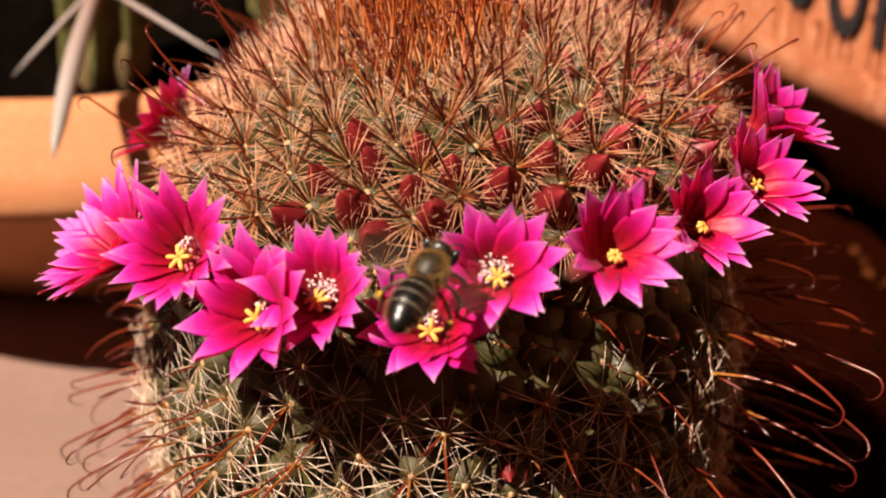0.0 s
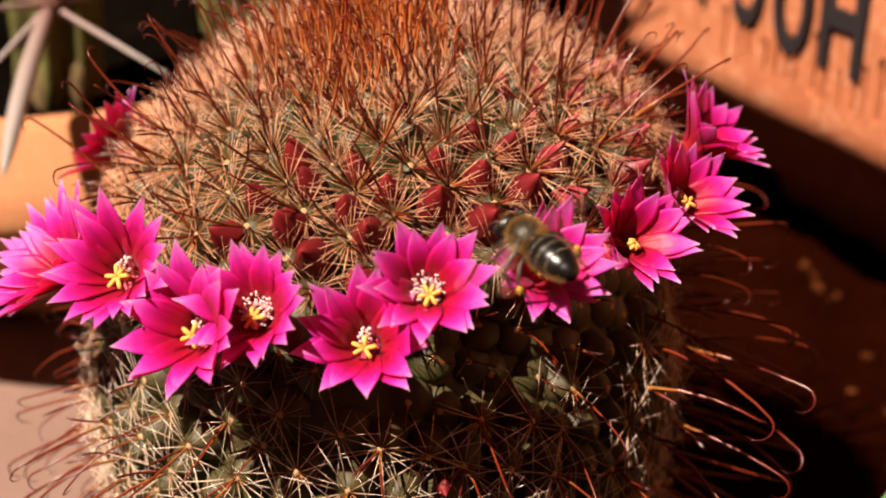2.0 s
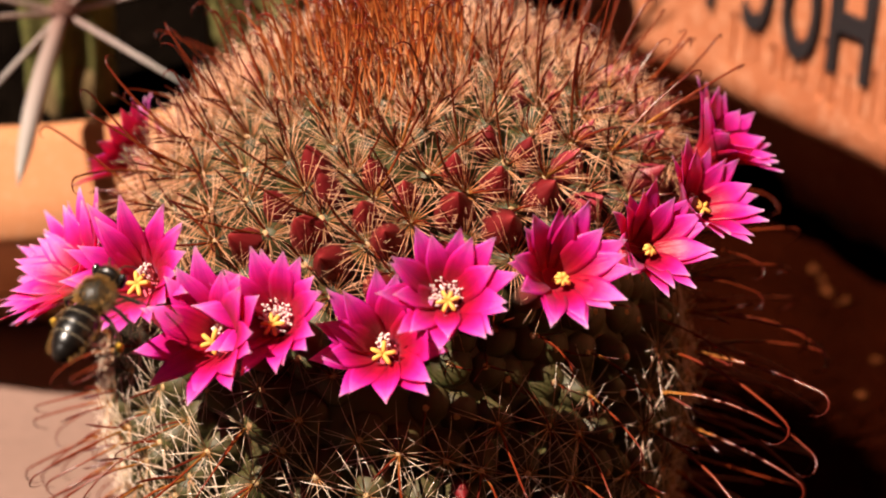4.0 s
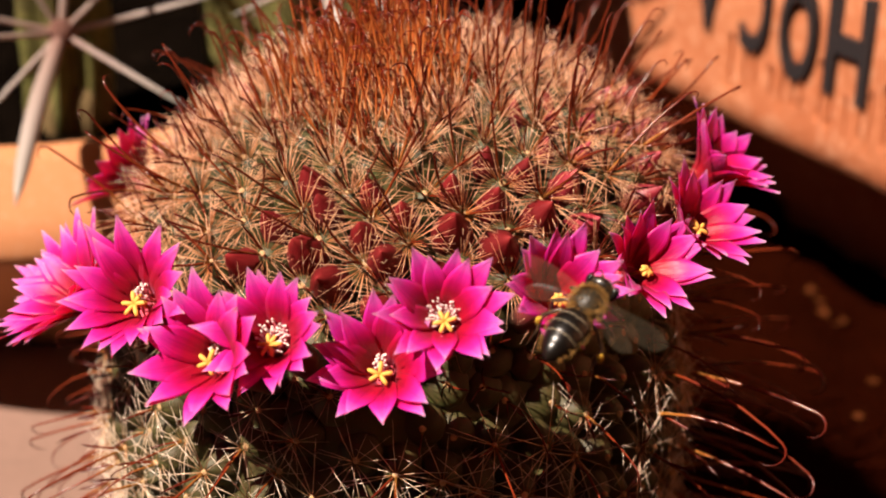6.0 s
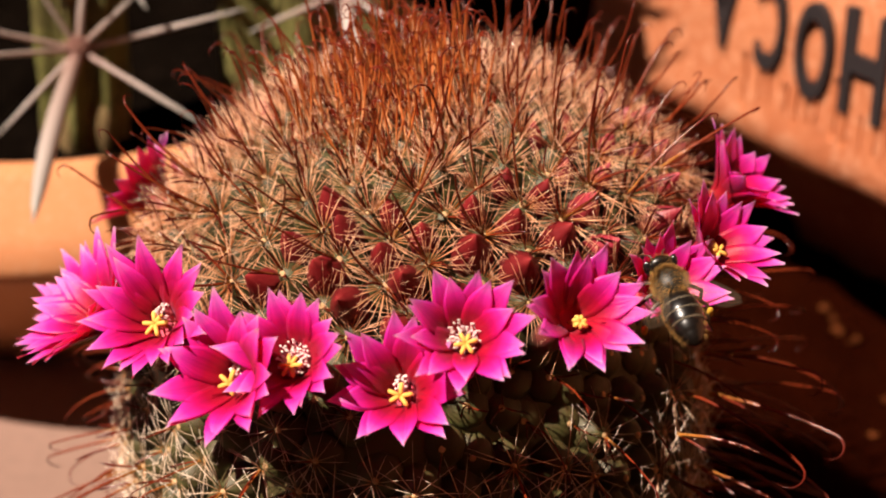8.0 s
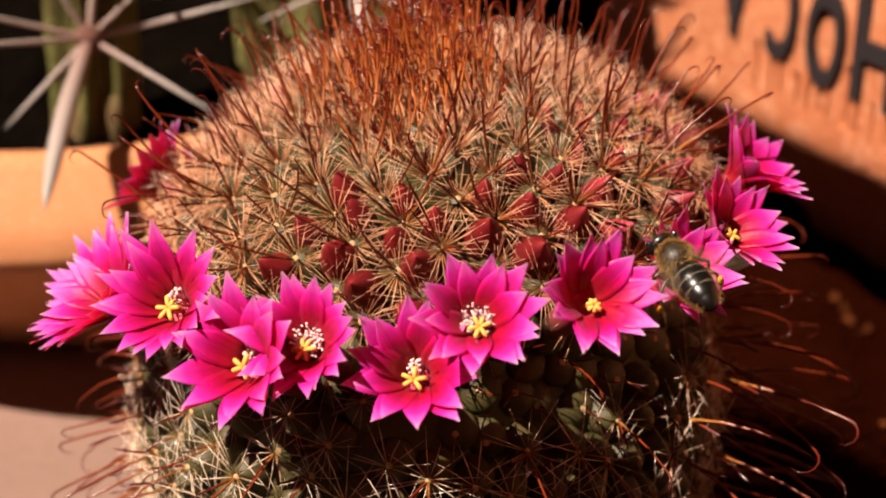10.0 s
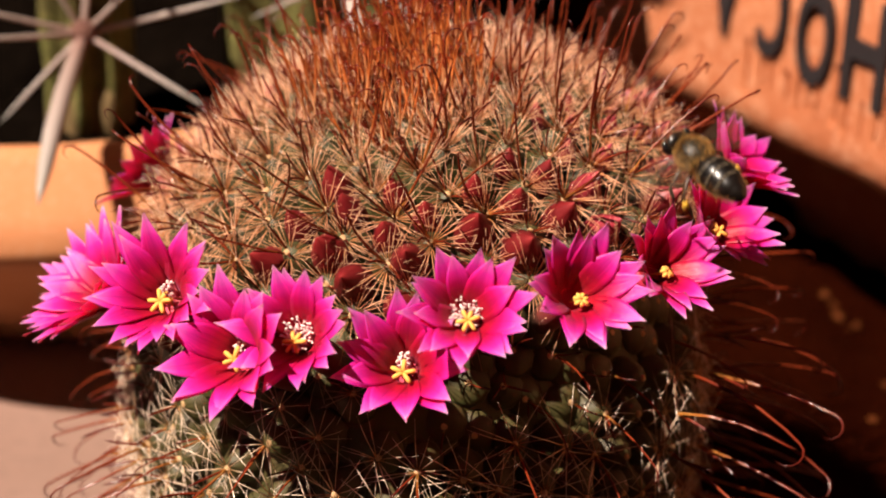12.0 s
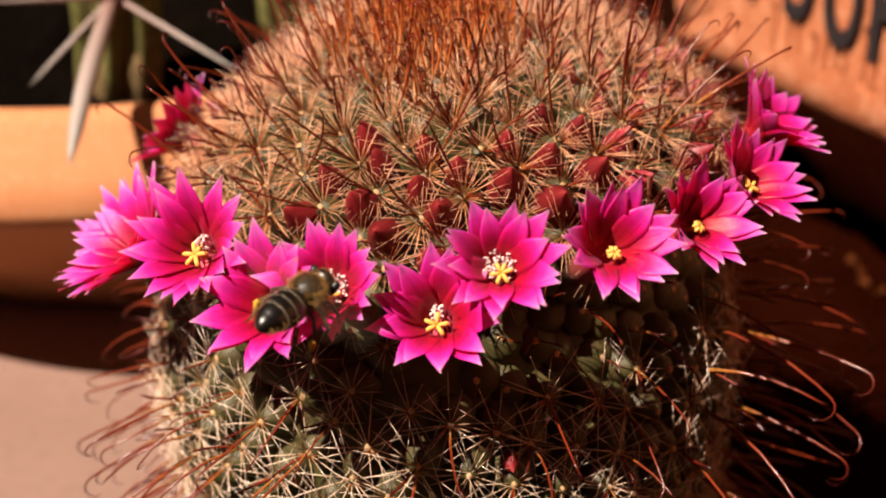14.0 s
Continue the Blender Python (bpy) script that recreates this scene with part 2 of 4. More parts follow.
# ---- mesh helpers ----
class Geo:
    """Vertices, faces and the along value of each vertex."""

    def __init__(self):
        self.v, self.f, self.a, self.c = [], [], [], []

    def tube(self, pts, radii, sides=4, a0=0.0, a1=1.0, close=True):
        pts = [Vector(p) for p in pts]
        n = len(pts)
        tan = [(pts[min(i + 1, n - 1)] - pts[max(i - 1, 0)]).normalized() for i in range(n)]
        ref = Vector((0, 0, 1)) if abs(tan[0].z) < 0.9 else Vector((1, 0, 0))
        x = tan[0].cross(ref).normalized()
        base = len(self.v)
        for i in range(n):
            x = (x - tan[i] * x.dot(tan[i])).normalized()
            y = tan[i].cross(x)
            for k in range(sides):
                w = 2 * math.pi * k / sides
                self.v.append(pts[i] + (x * math.cos(w) + y * math.sin(w)) * radii[i])
                self.a.append(a0 + (a1 - a0) * i / (n - 1))
        for i in range(n - 1):
            for k in range(sides):
                p, q = base + i * sides + k, base + i * sides + (k + 1) % sides
                self.f.append((p, q, q + sides, p + sides))
        if close:
            self.f.append(tuple(base + k for k in reversed(range(sides))))
            self.f.append(tuple(base + (n - 1) * sides + k for k in range(sides)))
        return self

    def lathe(self, prof, sides=24, wobble=None, ribs=0, rib_depth=0.0):
        base, n = len(self.v), len(prof)
        for i, (r, z) in enumerate(prof):
            for k in range(sides):
                w = 2 * math.pi * k / sides
                rr = r * (1 + (rib_depth * math.cos(ribs * w) if ribs else 0))
                if wobble:
                    rr += wobble(w, z)
                self.v.append(Vector((rr * math.cos(w), rr * math.sin(w), z)))
                self.a.append(i / (n - 1))
        for i in range(n - 1):
            for k in range(sides):
                p, q = base + i * sides + k, base + i * sides + (k + 1) % sides
                self.f.append((p, q, q + sides, p + sides))
        if prof[0][0] > 1e-6:
            self.f.append(tuple(base + k for k in reversed(range(sides))))
        if prof[-1][0] > 1e-6:
            self.f.append(tuple(base + (n - 1) * sides + k for k in range(sides)))
        return self

    def blob(self, centre, rx, ry, rz, seg=10, rings=6, a=0.5):
        base = len(self.v)
        for i in range(rings + 1):
            th = math.pi * i / rings
            for k in range(seg):
                w = 2 * math.pi * k / seg
                s = max(math.sin(th), 0.02)
                self.v.append(Vector(centre) + Vector((rx * s * math.cos(w), ry * s * math.sin(w), rz * math.cos(th))))
                self.a.append(a)
        for i in range(rings):
            for k in range(seg):
                p, q = base + i * seg + k, base + i * seg + (k + 1) % seg
                self.f.append((p, p + seg, q + seg, q))
        return self

    def add(self, other, m):
        base = len(self.v)
        self.v += [m @ v for v in other.v]
        self.a += other.a
        self.f += [tuple(base + i for i in f) for f in other.f]
        return self

    def mesh(self, name, material, smooth=True):
        me = bpy.data.meshes.new(name)
        me.from_pydata([tuple(v) for v in self.v], [], self.f)
        at = me.attributes.new("along", "FLOAT", "POINT")
        at.data.foreach_set("value", self.a)
        if self.c:
            ac = me.attributes.new("across", "FLOAT", "POINT")
            ac.data.foreach_set("value", self.c)
        me.materials.append(material)
        me.polygons.foreach_set("use_smooth", [smooth] * len(me.polygons))
        me.update()
        return me


def part(name, geo, material, parent, label="", m=None, kind="", smooth=True):
    """One mesh object under a thing or under a part; geo is a Geo or a ready mesh."""
    data = geo.mesh(name, material, smooth) if isinstance(geo, Geo) else geo
    ob = new(name, data)
    ob.parent = parent
    if m is not None:
        ob.matrix_basis = m
    return tagged(ob, label=label, kind=kind)


def thing(name, m, label, category, group="", kind=""):
    ob = new(name)
    ob.empty_display_size = 0.01
    ob.matrix_basis = m
    return tagged(ob, label, category, group, kind)


def basis(origin, z, y_hint=(0, 0, 1)):
    z = Vector(z).normalized()
    y = Vector(y_hint)
    y = y - z * y.dot(z)
    if y.length < 1e-6:
        y = Vector((0, 1, 0)) - z * z.y
    y.normalize()
    x = y.cross(z)
    m = Matrix((x, y, z)).transposed().to_4x4()
    m.translation = Vector(origin)
    return m


def turn_z(deg):
    return Matrix.Rotation(radians(deg), 4, "Z")


def turn_x(deg):
    return Matrix.Rotation(radians(deg), 4, "X")


# ---- ground ----
GROUND = 0.050


def ground():
    g = Geo()
    steps = [-60, -12, -3, -1, -0.4, -0.2, -0.1, 0, 0.1, 0.2, 0.4, 1, 3, 12, 60]
    n = len(steps)
    for y in steps:
        for x in steps:
            g.v.append(Vector((x, y, GROUND)))
            g.a.append(0)
    for j in range(n - 1):
        for i in range(n - 1):
            g.f.append((j * n + i, j * n + i + 1, (j + 1) * n + i + 1, (j + 1) * n + i))
    ob = new("ground", g.mesh("ground", CONCRETE))
    tagged(ob, "pinkish weathered concrete paving in sun and shade", "ground", kind="structure")


def added_wall(name, x0, y0, x1, y1, height=0.7, thick=0.03, material=None, label="unseen boarding added to hold off sky light, shade in its colour"):
    """An added boarded wall from one corner to the next, dark unless given a material."""
    d = Vector((x1 - x0, y1 - y0, 0))
    top = thing(name, pose(x0, y0, GROUND, 0, 0, math.degrees(math.atan2(d.y, d.x))), label, "wall", kind="structure")
    n = max(1, round(d.length / 0.14))
    w = d.length / n
    g = Geo()
    for dx, dy, dz in ((0, 0, 0), (1, 0, 0), (1, 1, 0), (0, 1, 0), (0, 0, 1), (1, 0, 1), (1, 1, 1), (0, 1, 1)):
        g.v.append(Vector((0.002 + dx * (w - 0.004), -thick / 2 + dy * thick, dz * height)))
        g.a.append(dz)
    g.f += [(0, 3, 2, 1), (4, 5, 6, 7), (0, 1, 5, 4), (1, 2, 6, 5), (2, 3, 7, 6), (3, 0, 4, 7)]
    board = g.mesh("board", material or SHADE_WALL, False)
    for k in range(n):
        part("board", board, None, top, m=pose(k * w, 0.003 * (k % 2), 0))


ground()
# added out of view: dark boards that keep sky light off the pots
added_wall("added_wall_north", -0.9, 0.55, 0.8, 0.55)
# added reflector, out of view: throws warm light back on the right side
added_wall("bounce_wall_east", 0.8, 0.55, 0.8, -0.8, material=TERRACOTTA, label="unseen terracotta-coloured boarding added to bounce warm light")
added_wall("added_wall_south", 0.8, -0.8, -0.9, -0.8)


# ---- soil bed on the right, level with the paving, shade in its colour ----
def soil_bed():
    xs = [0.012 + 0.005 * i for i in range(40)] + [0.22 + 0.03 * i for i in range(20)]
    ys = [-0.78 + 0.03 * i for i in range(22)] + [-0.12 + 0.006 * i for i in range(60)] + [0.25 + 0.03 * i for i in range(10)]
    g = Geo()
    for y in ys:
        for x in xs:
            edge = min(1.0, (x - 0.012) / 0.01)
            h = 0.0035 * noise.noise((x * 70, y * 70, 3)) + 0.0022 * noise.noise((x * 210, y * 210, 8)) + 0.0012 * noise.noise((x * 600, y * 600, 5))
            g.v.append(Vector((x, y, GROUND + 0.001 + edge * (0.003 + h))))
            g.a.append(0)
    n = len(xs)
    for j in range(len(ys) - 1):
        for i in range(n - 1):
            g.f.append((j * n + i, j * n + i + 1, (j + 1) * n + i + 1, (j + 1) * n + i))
    # the bed goes on, unseen, in front of the pots to cut bounced light
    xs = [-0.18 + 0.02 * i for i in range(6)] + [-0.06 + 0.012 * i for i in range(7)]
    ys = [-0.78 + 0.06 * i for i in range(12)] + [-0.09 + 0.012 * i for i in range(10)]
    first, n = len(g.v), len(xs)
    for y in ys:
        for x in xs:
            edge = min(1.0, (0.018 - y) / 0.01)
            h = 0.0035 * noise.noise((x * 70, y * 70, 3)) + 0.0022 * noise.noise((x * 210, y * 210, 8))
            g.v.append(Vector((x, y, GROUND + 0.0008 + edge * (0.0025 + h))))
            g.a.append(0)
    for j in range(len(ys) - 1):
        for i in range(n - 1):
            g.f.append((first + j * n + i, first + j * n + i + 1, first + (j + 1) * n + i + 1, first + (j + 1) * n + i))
    tagged(new("soil_bed", g.mesh("soil_bed", SHADED_BED_SOIL)), "soil beside the paving with shade put into its dark colour", "soil", kind="structure")
    q = random.Random(12)
    g = Geo()
    for k in range(30):
        along_y, r = q.uniform(-0.02, 0.125), q.uniform(0.0005, 0.0014)
        x, y = 0.0872 - 0.118 * along_y - r - abs(q.gauss(0, 0.0035)), along_y
        b = Geo().blob((x, y, GROUND + 0.0045), r, r * q.uniform(0.7, 1.2), r * 0.7, 7, 5, q.random())
        b.v = [v + Vector((noise.noise(v * 900), noise.noise(v * 900 + Vector((5, 0, 0))), noise.noise(v * 900 + Vector((0, 7, 0))))) * r * 0.4 for v in b.v]
        g.add(b, Matrix.Identity(4))
    tagged(new("gravel", g.mesh("gravel", GRIT)), "small brown grit scattered on dark soil", "gravel", kind="stuff")


soil_bed()


# ---- pots ----
def pot(x, y, r_lip, z_lip, lip, r_base, material, label, soil_drop=0.014, wall=0.008, overhang=0.007, roll_edge=0.004, group="", flare=0.0):
    """A round pot: a lip of height lip whose top is at z_lip, a tapering wall, soil."""
    top = thing("flower_pot", pose(x, y, GROUND), label, "pot", group)
    z_lip -= GROUND
    zl = z_lip - lip
    e = roll_edge
    rt = r_lip - flare
    prof = [(rt - wall, z_lip - soil_drop - 0.004), (rt - wall, z_lip - e)]
    prof += [(rt - wall + e * (1 - math.cos(a)), z_lip - e + e * math.sin(a)) for a in (0.5, 1.0, 1.57)]
    prof += [(rt - e + e * math.sin(a), z_lip - e + e * math.cos(a)) for a in (0.0, 0.5, 1.0)]
    prof += [(rt + flare * 0.55, zl + lip * 0.5), (r_lip - 0.0005, zl + e)]
    prof += [(r_lip - 0.0005 - e * (1 - math.cos(a)), zl + e - e * math.sin(a)) for a in (0.6, 1.1, 1.57)]
    g = Geo().lathe(prof + [(r_lip - overhang - e, zl)], 128)
    part("rim", g, material, top)
    r1 = r_lip - overhang
    body = [(r1 - 0.012, zl + 0.002), (r1, zl + 0.001)] + [(r1 + (r_base - r1) * k / 8, zl * (1 - k / 8) + 0.004 * (k / 8)) for k in range(1, 9)] + [(r_base - 0.004, 0.0)]
    part("wall", Geo().lathe(body, 128, lambda w, z: 0.0006 * math.sin(9 * w + 300 * z) + 0.0005 * noise.noise((4 * math.cos(w), 4 * math.sin(w), z * 90))), material, top)
    return top


def soil_in(x, y, r, z, label):
    g = Geo()
    rings, seg = 22, 72
    for i in range(rings + 1):
        for k in range(seg):
            w = 2 * math.pi * k / seg
            rr = r * i / rings
            h = 0.004 * noise.noise((60 * rr * math.cos(w), 60 * rr * math.sin(w), 2)) + 0.002 * noise.noise((240 * rr * math.cos(w), 240 * rr * math.sin(w), 9))
            g.v.append(Vector((rr * math.cos(w), rr * math.sin(w), h)))
            g.a.append(0)
    for i in range(rings):
        for k in range(seg):
            p, q = i * seg + k, i * seg + (k + 1) % seg
            g.f.append((p, p + seg, q + seg, q))
    ob = new("soil", g.mesh("soil", SHADE_SOIL))
    ob.matrix_basis = pose(x, y, z)
    tagged(ob, label, "soil", kind="stuff")


LEFT_POT = (-0.066, 0.1185)
pot(*LEFT_POT, 0.075, 0.0985, 0.0168, 0.040, TERRACOTTA, "smooth orange terracotta pot with a thick plain rim", soil_drop=0.014, overhang=0.010, flare=0.007)
soil_in(*LEFT_POT, 0.061, 0.0930, "dry soil in the orange terracotta pot, shade put into its colour")
# added pot: its near-black wall takes the place of shade behind the columns
BACKDROP_POT = (-0.035, 0.305)
pot(*BACKDROP_POT, 0.095, 0.118, 0.012, 0.078, BACKDROP_BLACK, "black pot added behind to stand in for the shaded background", wall=0.002, overhang=0.002, roll_edge=0.001)
soil_in(*BACKDROP_POT, 0.092, 0.106, "soil in the added backdrop pot, shade put into its colour")
CACTUS_BASE = (0.0080, 0.0, 0.0554)
pot(CACTUS_BASE[0], 0.0, 0.0330, 0.0620, 0.008, 0.027, WEATHERED, "small terracotta pot that holds the flowering cactus", soil_drop=0.004, wall=0.004, overhang=0.002, roll_edge=0.0015)
soil_in(CACTUS_BASE[0], 0.0, 0.0300, 0.0590, "dark soil round the foot of the flowering cactus")


# ---- long terracotta planter on the right ----
PLANTER_X0, PLANTER_X1, PLANTER_W = -0.040, 0.330, 0.125


def rounded_outline(inset, corner=0.016, steps=6):
    """A rounded rectangle, drawn in by inset, counter-clockwise from its front left corner."""
    x0, x1, y0, y1 = PLANTER_X0 + inset, PLANTER_X1 - inset, inset, PLANTER_W - inset
    c = max(0.003, corner - inset * 0.5)
    pts = []
    for cx, cy, a0 in ((x0 + c, y0 + c, 180), (x1 - c, y0 + c, 270), (x1 - c, y1 - c, 0), (x0 + c, y1 - c, 90)):
        for k in range(steps + 1):
            a = radians(a0 + 90 * k / steps)
            pts.append((cx + c * math.cos(a), cy + c * math.sin(a)))
    # more points along the long front, so that its surface can wander a little
    front = [(x0 + c + (x1 - x0 - 2 * c) * k / 40, y0) for k in range(1, 40)]
    return pts[:steps + 1] + front + pts[steps + 1:]


def stacked(levels, wander=0.0):
    g = Geo()
    n = 0
    for j, (inset, z) in enumerate(levels):
        ring = rounded_outline(inset)
        n = len(ring)
        for x, y in ring:
            off = wander * noise.noise((x * 45, y * 45, z * 70))
            g.v.append(Vector((x + off, y + off, z + off * 0.5)))
            g.a.append(j / (len(levels) - 1))
    for j in range(len(levels) - 1):
        for k in range(n):
            p, q = j * n + k, j * n + (k + 1) % n
            g.f.append((p, q, q + n, p + n))
    return g, n


planter = thing("planter", pose(0.0467, 0.1054, GROUND, 0, 0, -60.4), "long weathered terracotta planter with upside-down black letters on its rim", "planter")
LIP0, LIP1 = 0.0367, 0.0823
g, n = stacked([(0.016, LIP0 + 0.001), (0.006, LIP0), (0.0020, LIP0 + 0.0008), (0.0002, LIP0 + 0.0026), (-0.0007, LIP0 + 0.0050), (-0.0006, LIP0 + 0.0075), (0.0, LIP0 + 0.0110), (0.0, LIP0 + 0.020), (0.0005, LIP1 - 0.006), (0.0025, LIP1 - 0.0015), (0.006, LIP1), (0.0095, LIP1 - 0.001), (0.012, LIP1 - 0.005), (0.0125, LIP1 - 0.025)], 0.0007)
part("rim", g, WEATHERED, planter)
g, n = stacked([(0.014, LIP0 + 0.0015), (0.020, LIP0 * 0.75), (0.027, LIP0 * 0.45), (0.033, 0.008), (0.035, 0.0005)], 0.0010)
g.f.append(tuple(range(n)))
part("wall", g, WEATHERED, planter)
soil_top, n = stacked([(0.012, LIP1 - 0.016), (0.05, LIP1 - 0.013)], 0.004)
soil_top.f.append(tuple(range(n, 2 * n)))
ob = new("soil", soil_top.mesh("soil", SHADE_SOIL))
ob.matrix_basis = planter.matrix_basis.copy()
tagged(ob, "dark soil in the long terracotta planter", "soil", kind="stuff")


def face_patch(x0, x1, z0, z1, thick=0.0004):
    """A slightly raised patch on the planter's front rim."""
    g = Geo()
    nx, nz = 5, 5
    for side in (0, 1):
        for j in range(nz + 1):
            for i in range(nx + 1):
                x, z = x0 + (x1 - x0) * i / nx, z0 + (z1 - z0) * j / nz - GROUND
                edge = i in (0, nx) or j in (0, nz)
                x += 0.0004 * noise.noise((z * 300, x * 300, 2)) * (1 if edge else 0)
                y = 0.0016 if side == 0 else -(0.0005 if edge else 0.0005 + thick)
                g.v.append(Vector((x, y, z)))
                g.a.append(0)
    n = (nx + 1) * (nz + 1)
    for sd in (0, 1):
        for j in range(nz):
            for i in range(nx):
                q = sd * n + j * (nx + 1) + i
                fc = (q, q + 1, q + nx + 2, q + nx + 1)
                g.f.append(fc if sd else fc[::-1])
    for j in range(nz):
        for i in (0, nx):
            q = j * (nx + 1) + i
            fc = (q, q + nx + 1, q + nx + 1 + n, q + n)
            g.f.append(fc[::-1] if i else fc)
    for i in range(nx):
        for j in (0, nz):
            q = j * (nx + 1) + i
            fc = (q, q + 1, q + 1 + n, q + n)
            g.f.append(fc if j else fc[::-1])
    return g


def letter_mesh(char):
    """One painted letter, turned upside down, one unit wide and one high from its lower left corner."""
    cu = bpy.data.curves.new("letter", "FONT")
    cu.body, cu.extrude, cu.offset, cu.resolution_u = char, 0.02, 0.018, 6
    ob = new("letter", cu)
    me = bpy.data.meshes.new_from_object(ob)
    bpy.data.objects.remove(ob)
    xs, ys = [v.co.x for v in me.vertices], [v.co.y for v in me.vertices]
    x0, x1, y0, y1 = min(xs), max(xs), min(ys), max(ys)
    for v in me.vertices:
        v.co = ((x1 - v.co.x) / (x1 - x0), (y1 - v.co.y) / (y1 - y0), v.co.z / 0.02)
    me.materials.clear()
    me.materials.append(BLACK_PAINT)
    me.name = "painted_letter"
    return me


# painted letters, standing on their heads, with runs of colour below them
for char, x0, x1, z0, z1 in (("A", 0.0058, 0.0140, 0.1035, 0.1195), ("C", 0.0186, 0.0256, 0.1028, 0.1185), ("O", 0.0284, 0.0368, 0.1012, 0.1172), ("H", 0.0395, 0.0490, 0.1015, 0.1185)):
    part("painted_letter", letter_mesh(char), None, planter, "black painted letter, upside down", m=pose(x0, -0.0004, z0 - GROUND) @ Matrix(((x1 - x0, 0, 0, 0), (0, 0, -0.0006, 0), (0, z1 - z0, 0, 0), (0, 0, 0, 1))))
rr = random.Random(3)
for k in range(15):
    x = 0.0165 + k * 0.0030 + rr.uniform(-0.0012, 0.0012)
    w = rr.uniform(0.0004, 0.0011)
    part("paint_run", face_patch(x, x + w, 0.0922 + rr.uniform(0, 0.005), 0.1040 + rr.uniform(-0.003, 0.003), 0.0002), RUN_STAIN, planter, "thin brown run of old paint")


# ---- spiny columns in the left pot ----
def column(x, y, r, height, ribs, label, lean=(0, 0), base_z=0.077):
    top = thing("column_cactus", pose(x, y, base_z, lean[0], lean[1], 0), label, "cactus", "columns in the orange pot")
    prof = []
    for k in range(25):
        t = k / 24
        rr = r * (0.75 + 0.25 * min(1, t * 6)) * (1 if t < 0.86 else math.sqrt(max(0.0004, 1 - ((t - 0.86) / 0.14) ** 2)))
        prof.append((rr, -0.004 + (height + 0.004) * t))
    part("stem", Geo().lathe(prof[3:], 96, lambda w, z: 0.0006 * noise.noise((9 * math.cos(w), 9 * math.sin(w), z * 120)), ribs, 0.2), COLUMN_FLESH, top, m=turn_z(-90 + 180 / ribs * 0))
    part("corky_foot", Geo().lathe([(q[0] * 1.06, q[1]) for q in prof[:5]] + [(prof[4][0] * 0.9, prof[4][1] + 0.003)], 48, lambda w, z: 0.0012 * noise.noise((5 * math.cos(w), 5 * math.sin(w), z * 200)), ribs, 0.1), CORK, top, "brown corky foot")
    return top


def grey_spine(parent, inv, a, b, r, flat=0.5, bend=0.0):
    a, b = Vector(a), Vector(b)
    d = b - a
    side = d.cross(Vector((0, 0.3, 1))).normalized()
    pts = [a + d * t + side * (bend * d.length * math.sin(math.pi * t)) for t in (0, 0.08, 0.2, 0.4, 0.6, 0.78, 0.9, 1)]
    prof = [0.75, 0.82, 0.95, 1.08, 1.05, 0.86, 0.52, 0.05] if r > 0.001 else [1.25, 1.1, 1.0, 0.95, 0.82, 0.6, 0.36, 0.04]
    g = Geo().tube(pts, [r * p for p in prof], 8)
    g.v = [inv @ v for v in g.v]
    part("spine", g, GREY_SPINE, parent)


def areole(parent, inv, p, r=0.0022):
    part("areole", Geo().blob(inv @ Vector(p), r, r, r, 12, 8), CORK, parent)


def starburst(col, centre, tips):
    inv = col.matrix_basis.inverted()
    part("areole", Geo().blob(inv @ Vector(centre), 0.0022, 0.0022, 0.0022, 12, 8), WOODY, col, "pinkish brown areole")
    for tip, r, bend in tips:
        grey_spine(col, inv, centre, tip, r, bend=bend)


col1 = column(-0.0562, 0.080, 0.0064, 0.143, 7, "ribbed green columnar cactus with long grey spines", (0, 2))
col2 = column(-0.0185, 0.089, 0.0140, 0.114, 7, "stout ribbed green columnar cactus with grey spines", (-3, 0))
col3 = column(0.030, 0.262, 0.011, 0.100, 6, "ribbed green columnar cactus standing at the back", (0, 4), 0.105)
starburst(col1, (-0.0516, 0.0638, 0.1134), [
    ((-0.0528, 0.0320, 0.0989), 0.00135, 0.02), ((-0.0692, 0.0535, 0.1213), 0.00043, 0.03), ((-0.0682, 0.0475, 0.1173), 0.00042, -0.05),
    ((-0.0252, 0.0629, 0.1203), 0.00042, -0.07), ((-0.0314, 0.0535, 0.1050), 0.00043, 0.0), ((-0.0633, 0.0535, 0.1025), 0.00043, 0.0),
    ((-0.0499, 0.0673, 0.1267), 0.0006, 0.02), ((-0.0573, 0.0624, 0.1247), 0.0004, 0.0), ((-0.0415, 0.0633, 0.1228), 0.0004, 0.0)])
starburst(col2, (-0.0122, 0.0735, 0.1194), [
    ((-0.0094, 0.0593, 0.1145), 0.00120, 0.0), ((-0.0263, 0.0663, 0.1152), 0.0005, 0.04), ((-0.0016, 0.0666, 0.1157), 0.0006, 0.0),
    ((-0.0169, 0.0640, 0.1260), 0.0005, 0.0), ((-0.0040, 0.0660, 0.1270), 0.0005, 0.0)])
starburst(col3, (0.0310, 0.2500, 0.1250), [
    ((0.0200, 0.2350, 0.1200), 0.0006, 0.0), ((0.0500, 0.2380, 0.1240), 0.0005, 0.05), ((0.0320, 0.2320, 0.1130), 0.0008, 0.0), ((0.0220, 0.2400, 0.1360), 0.0005, 0.0)])
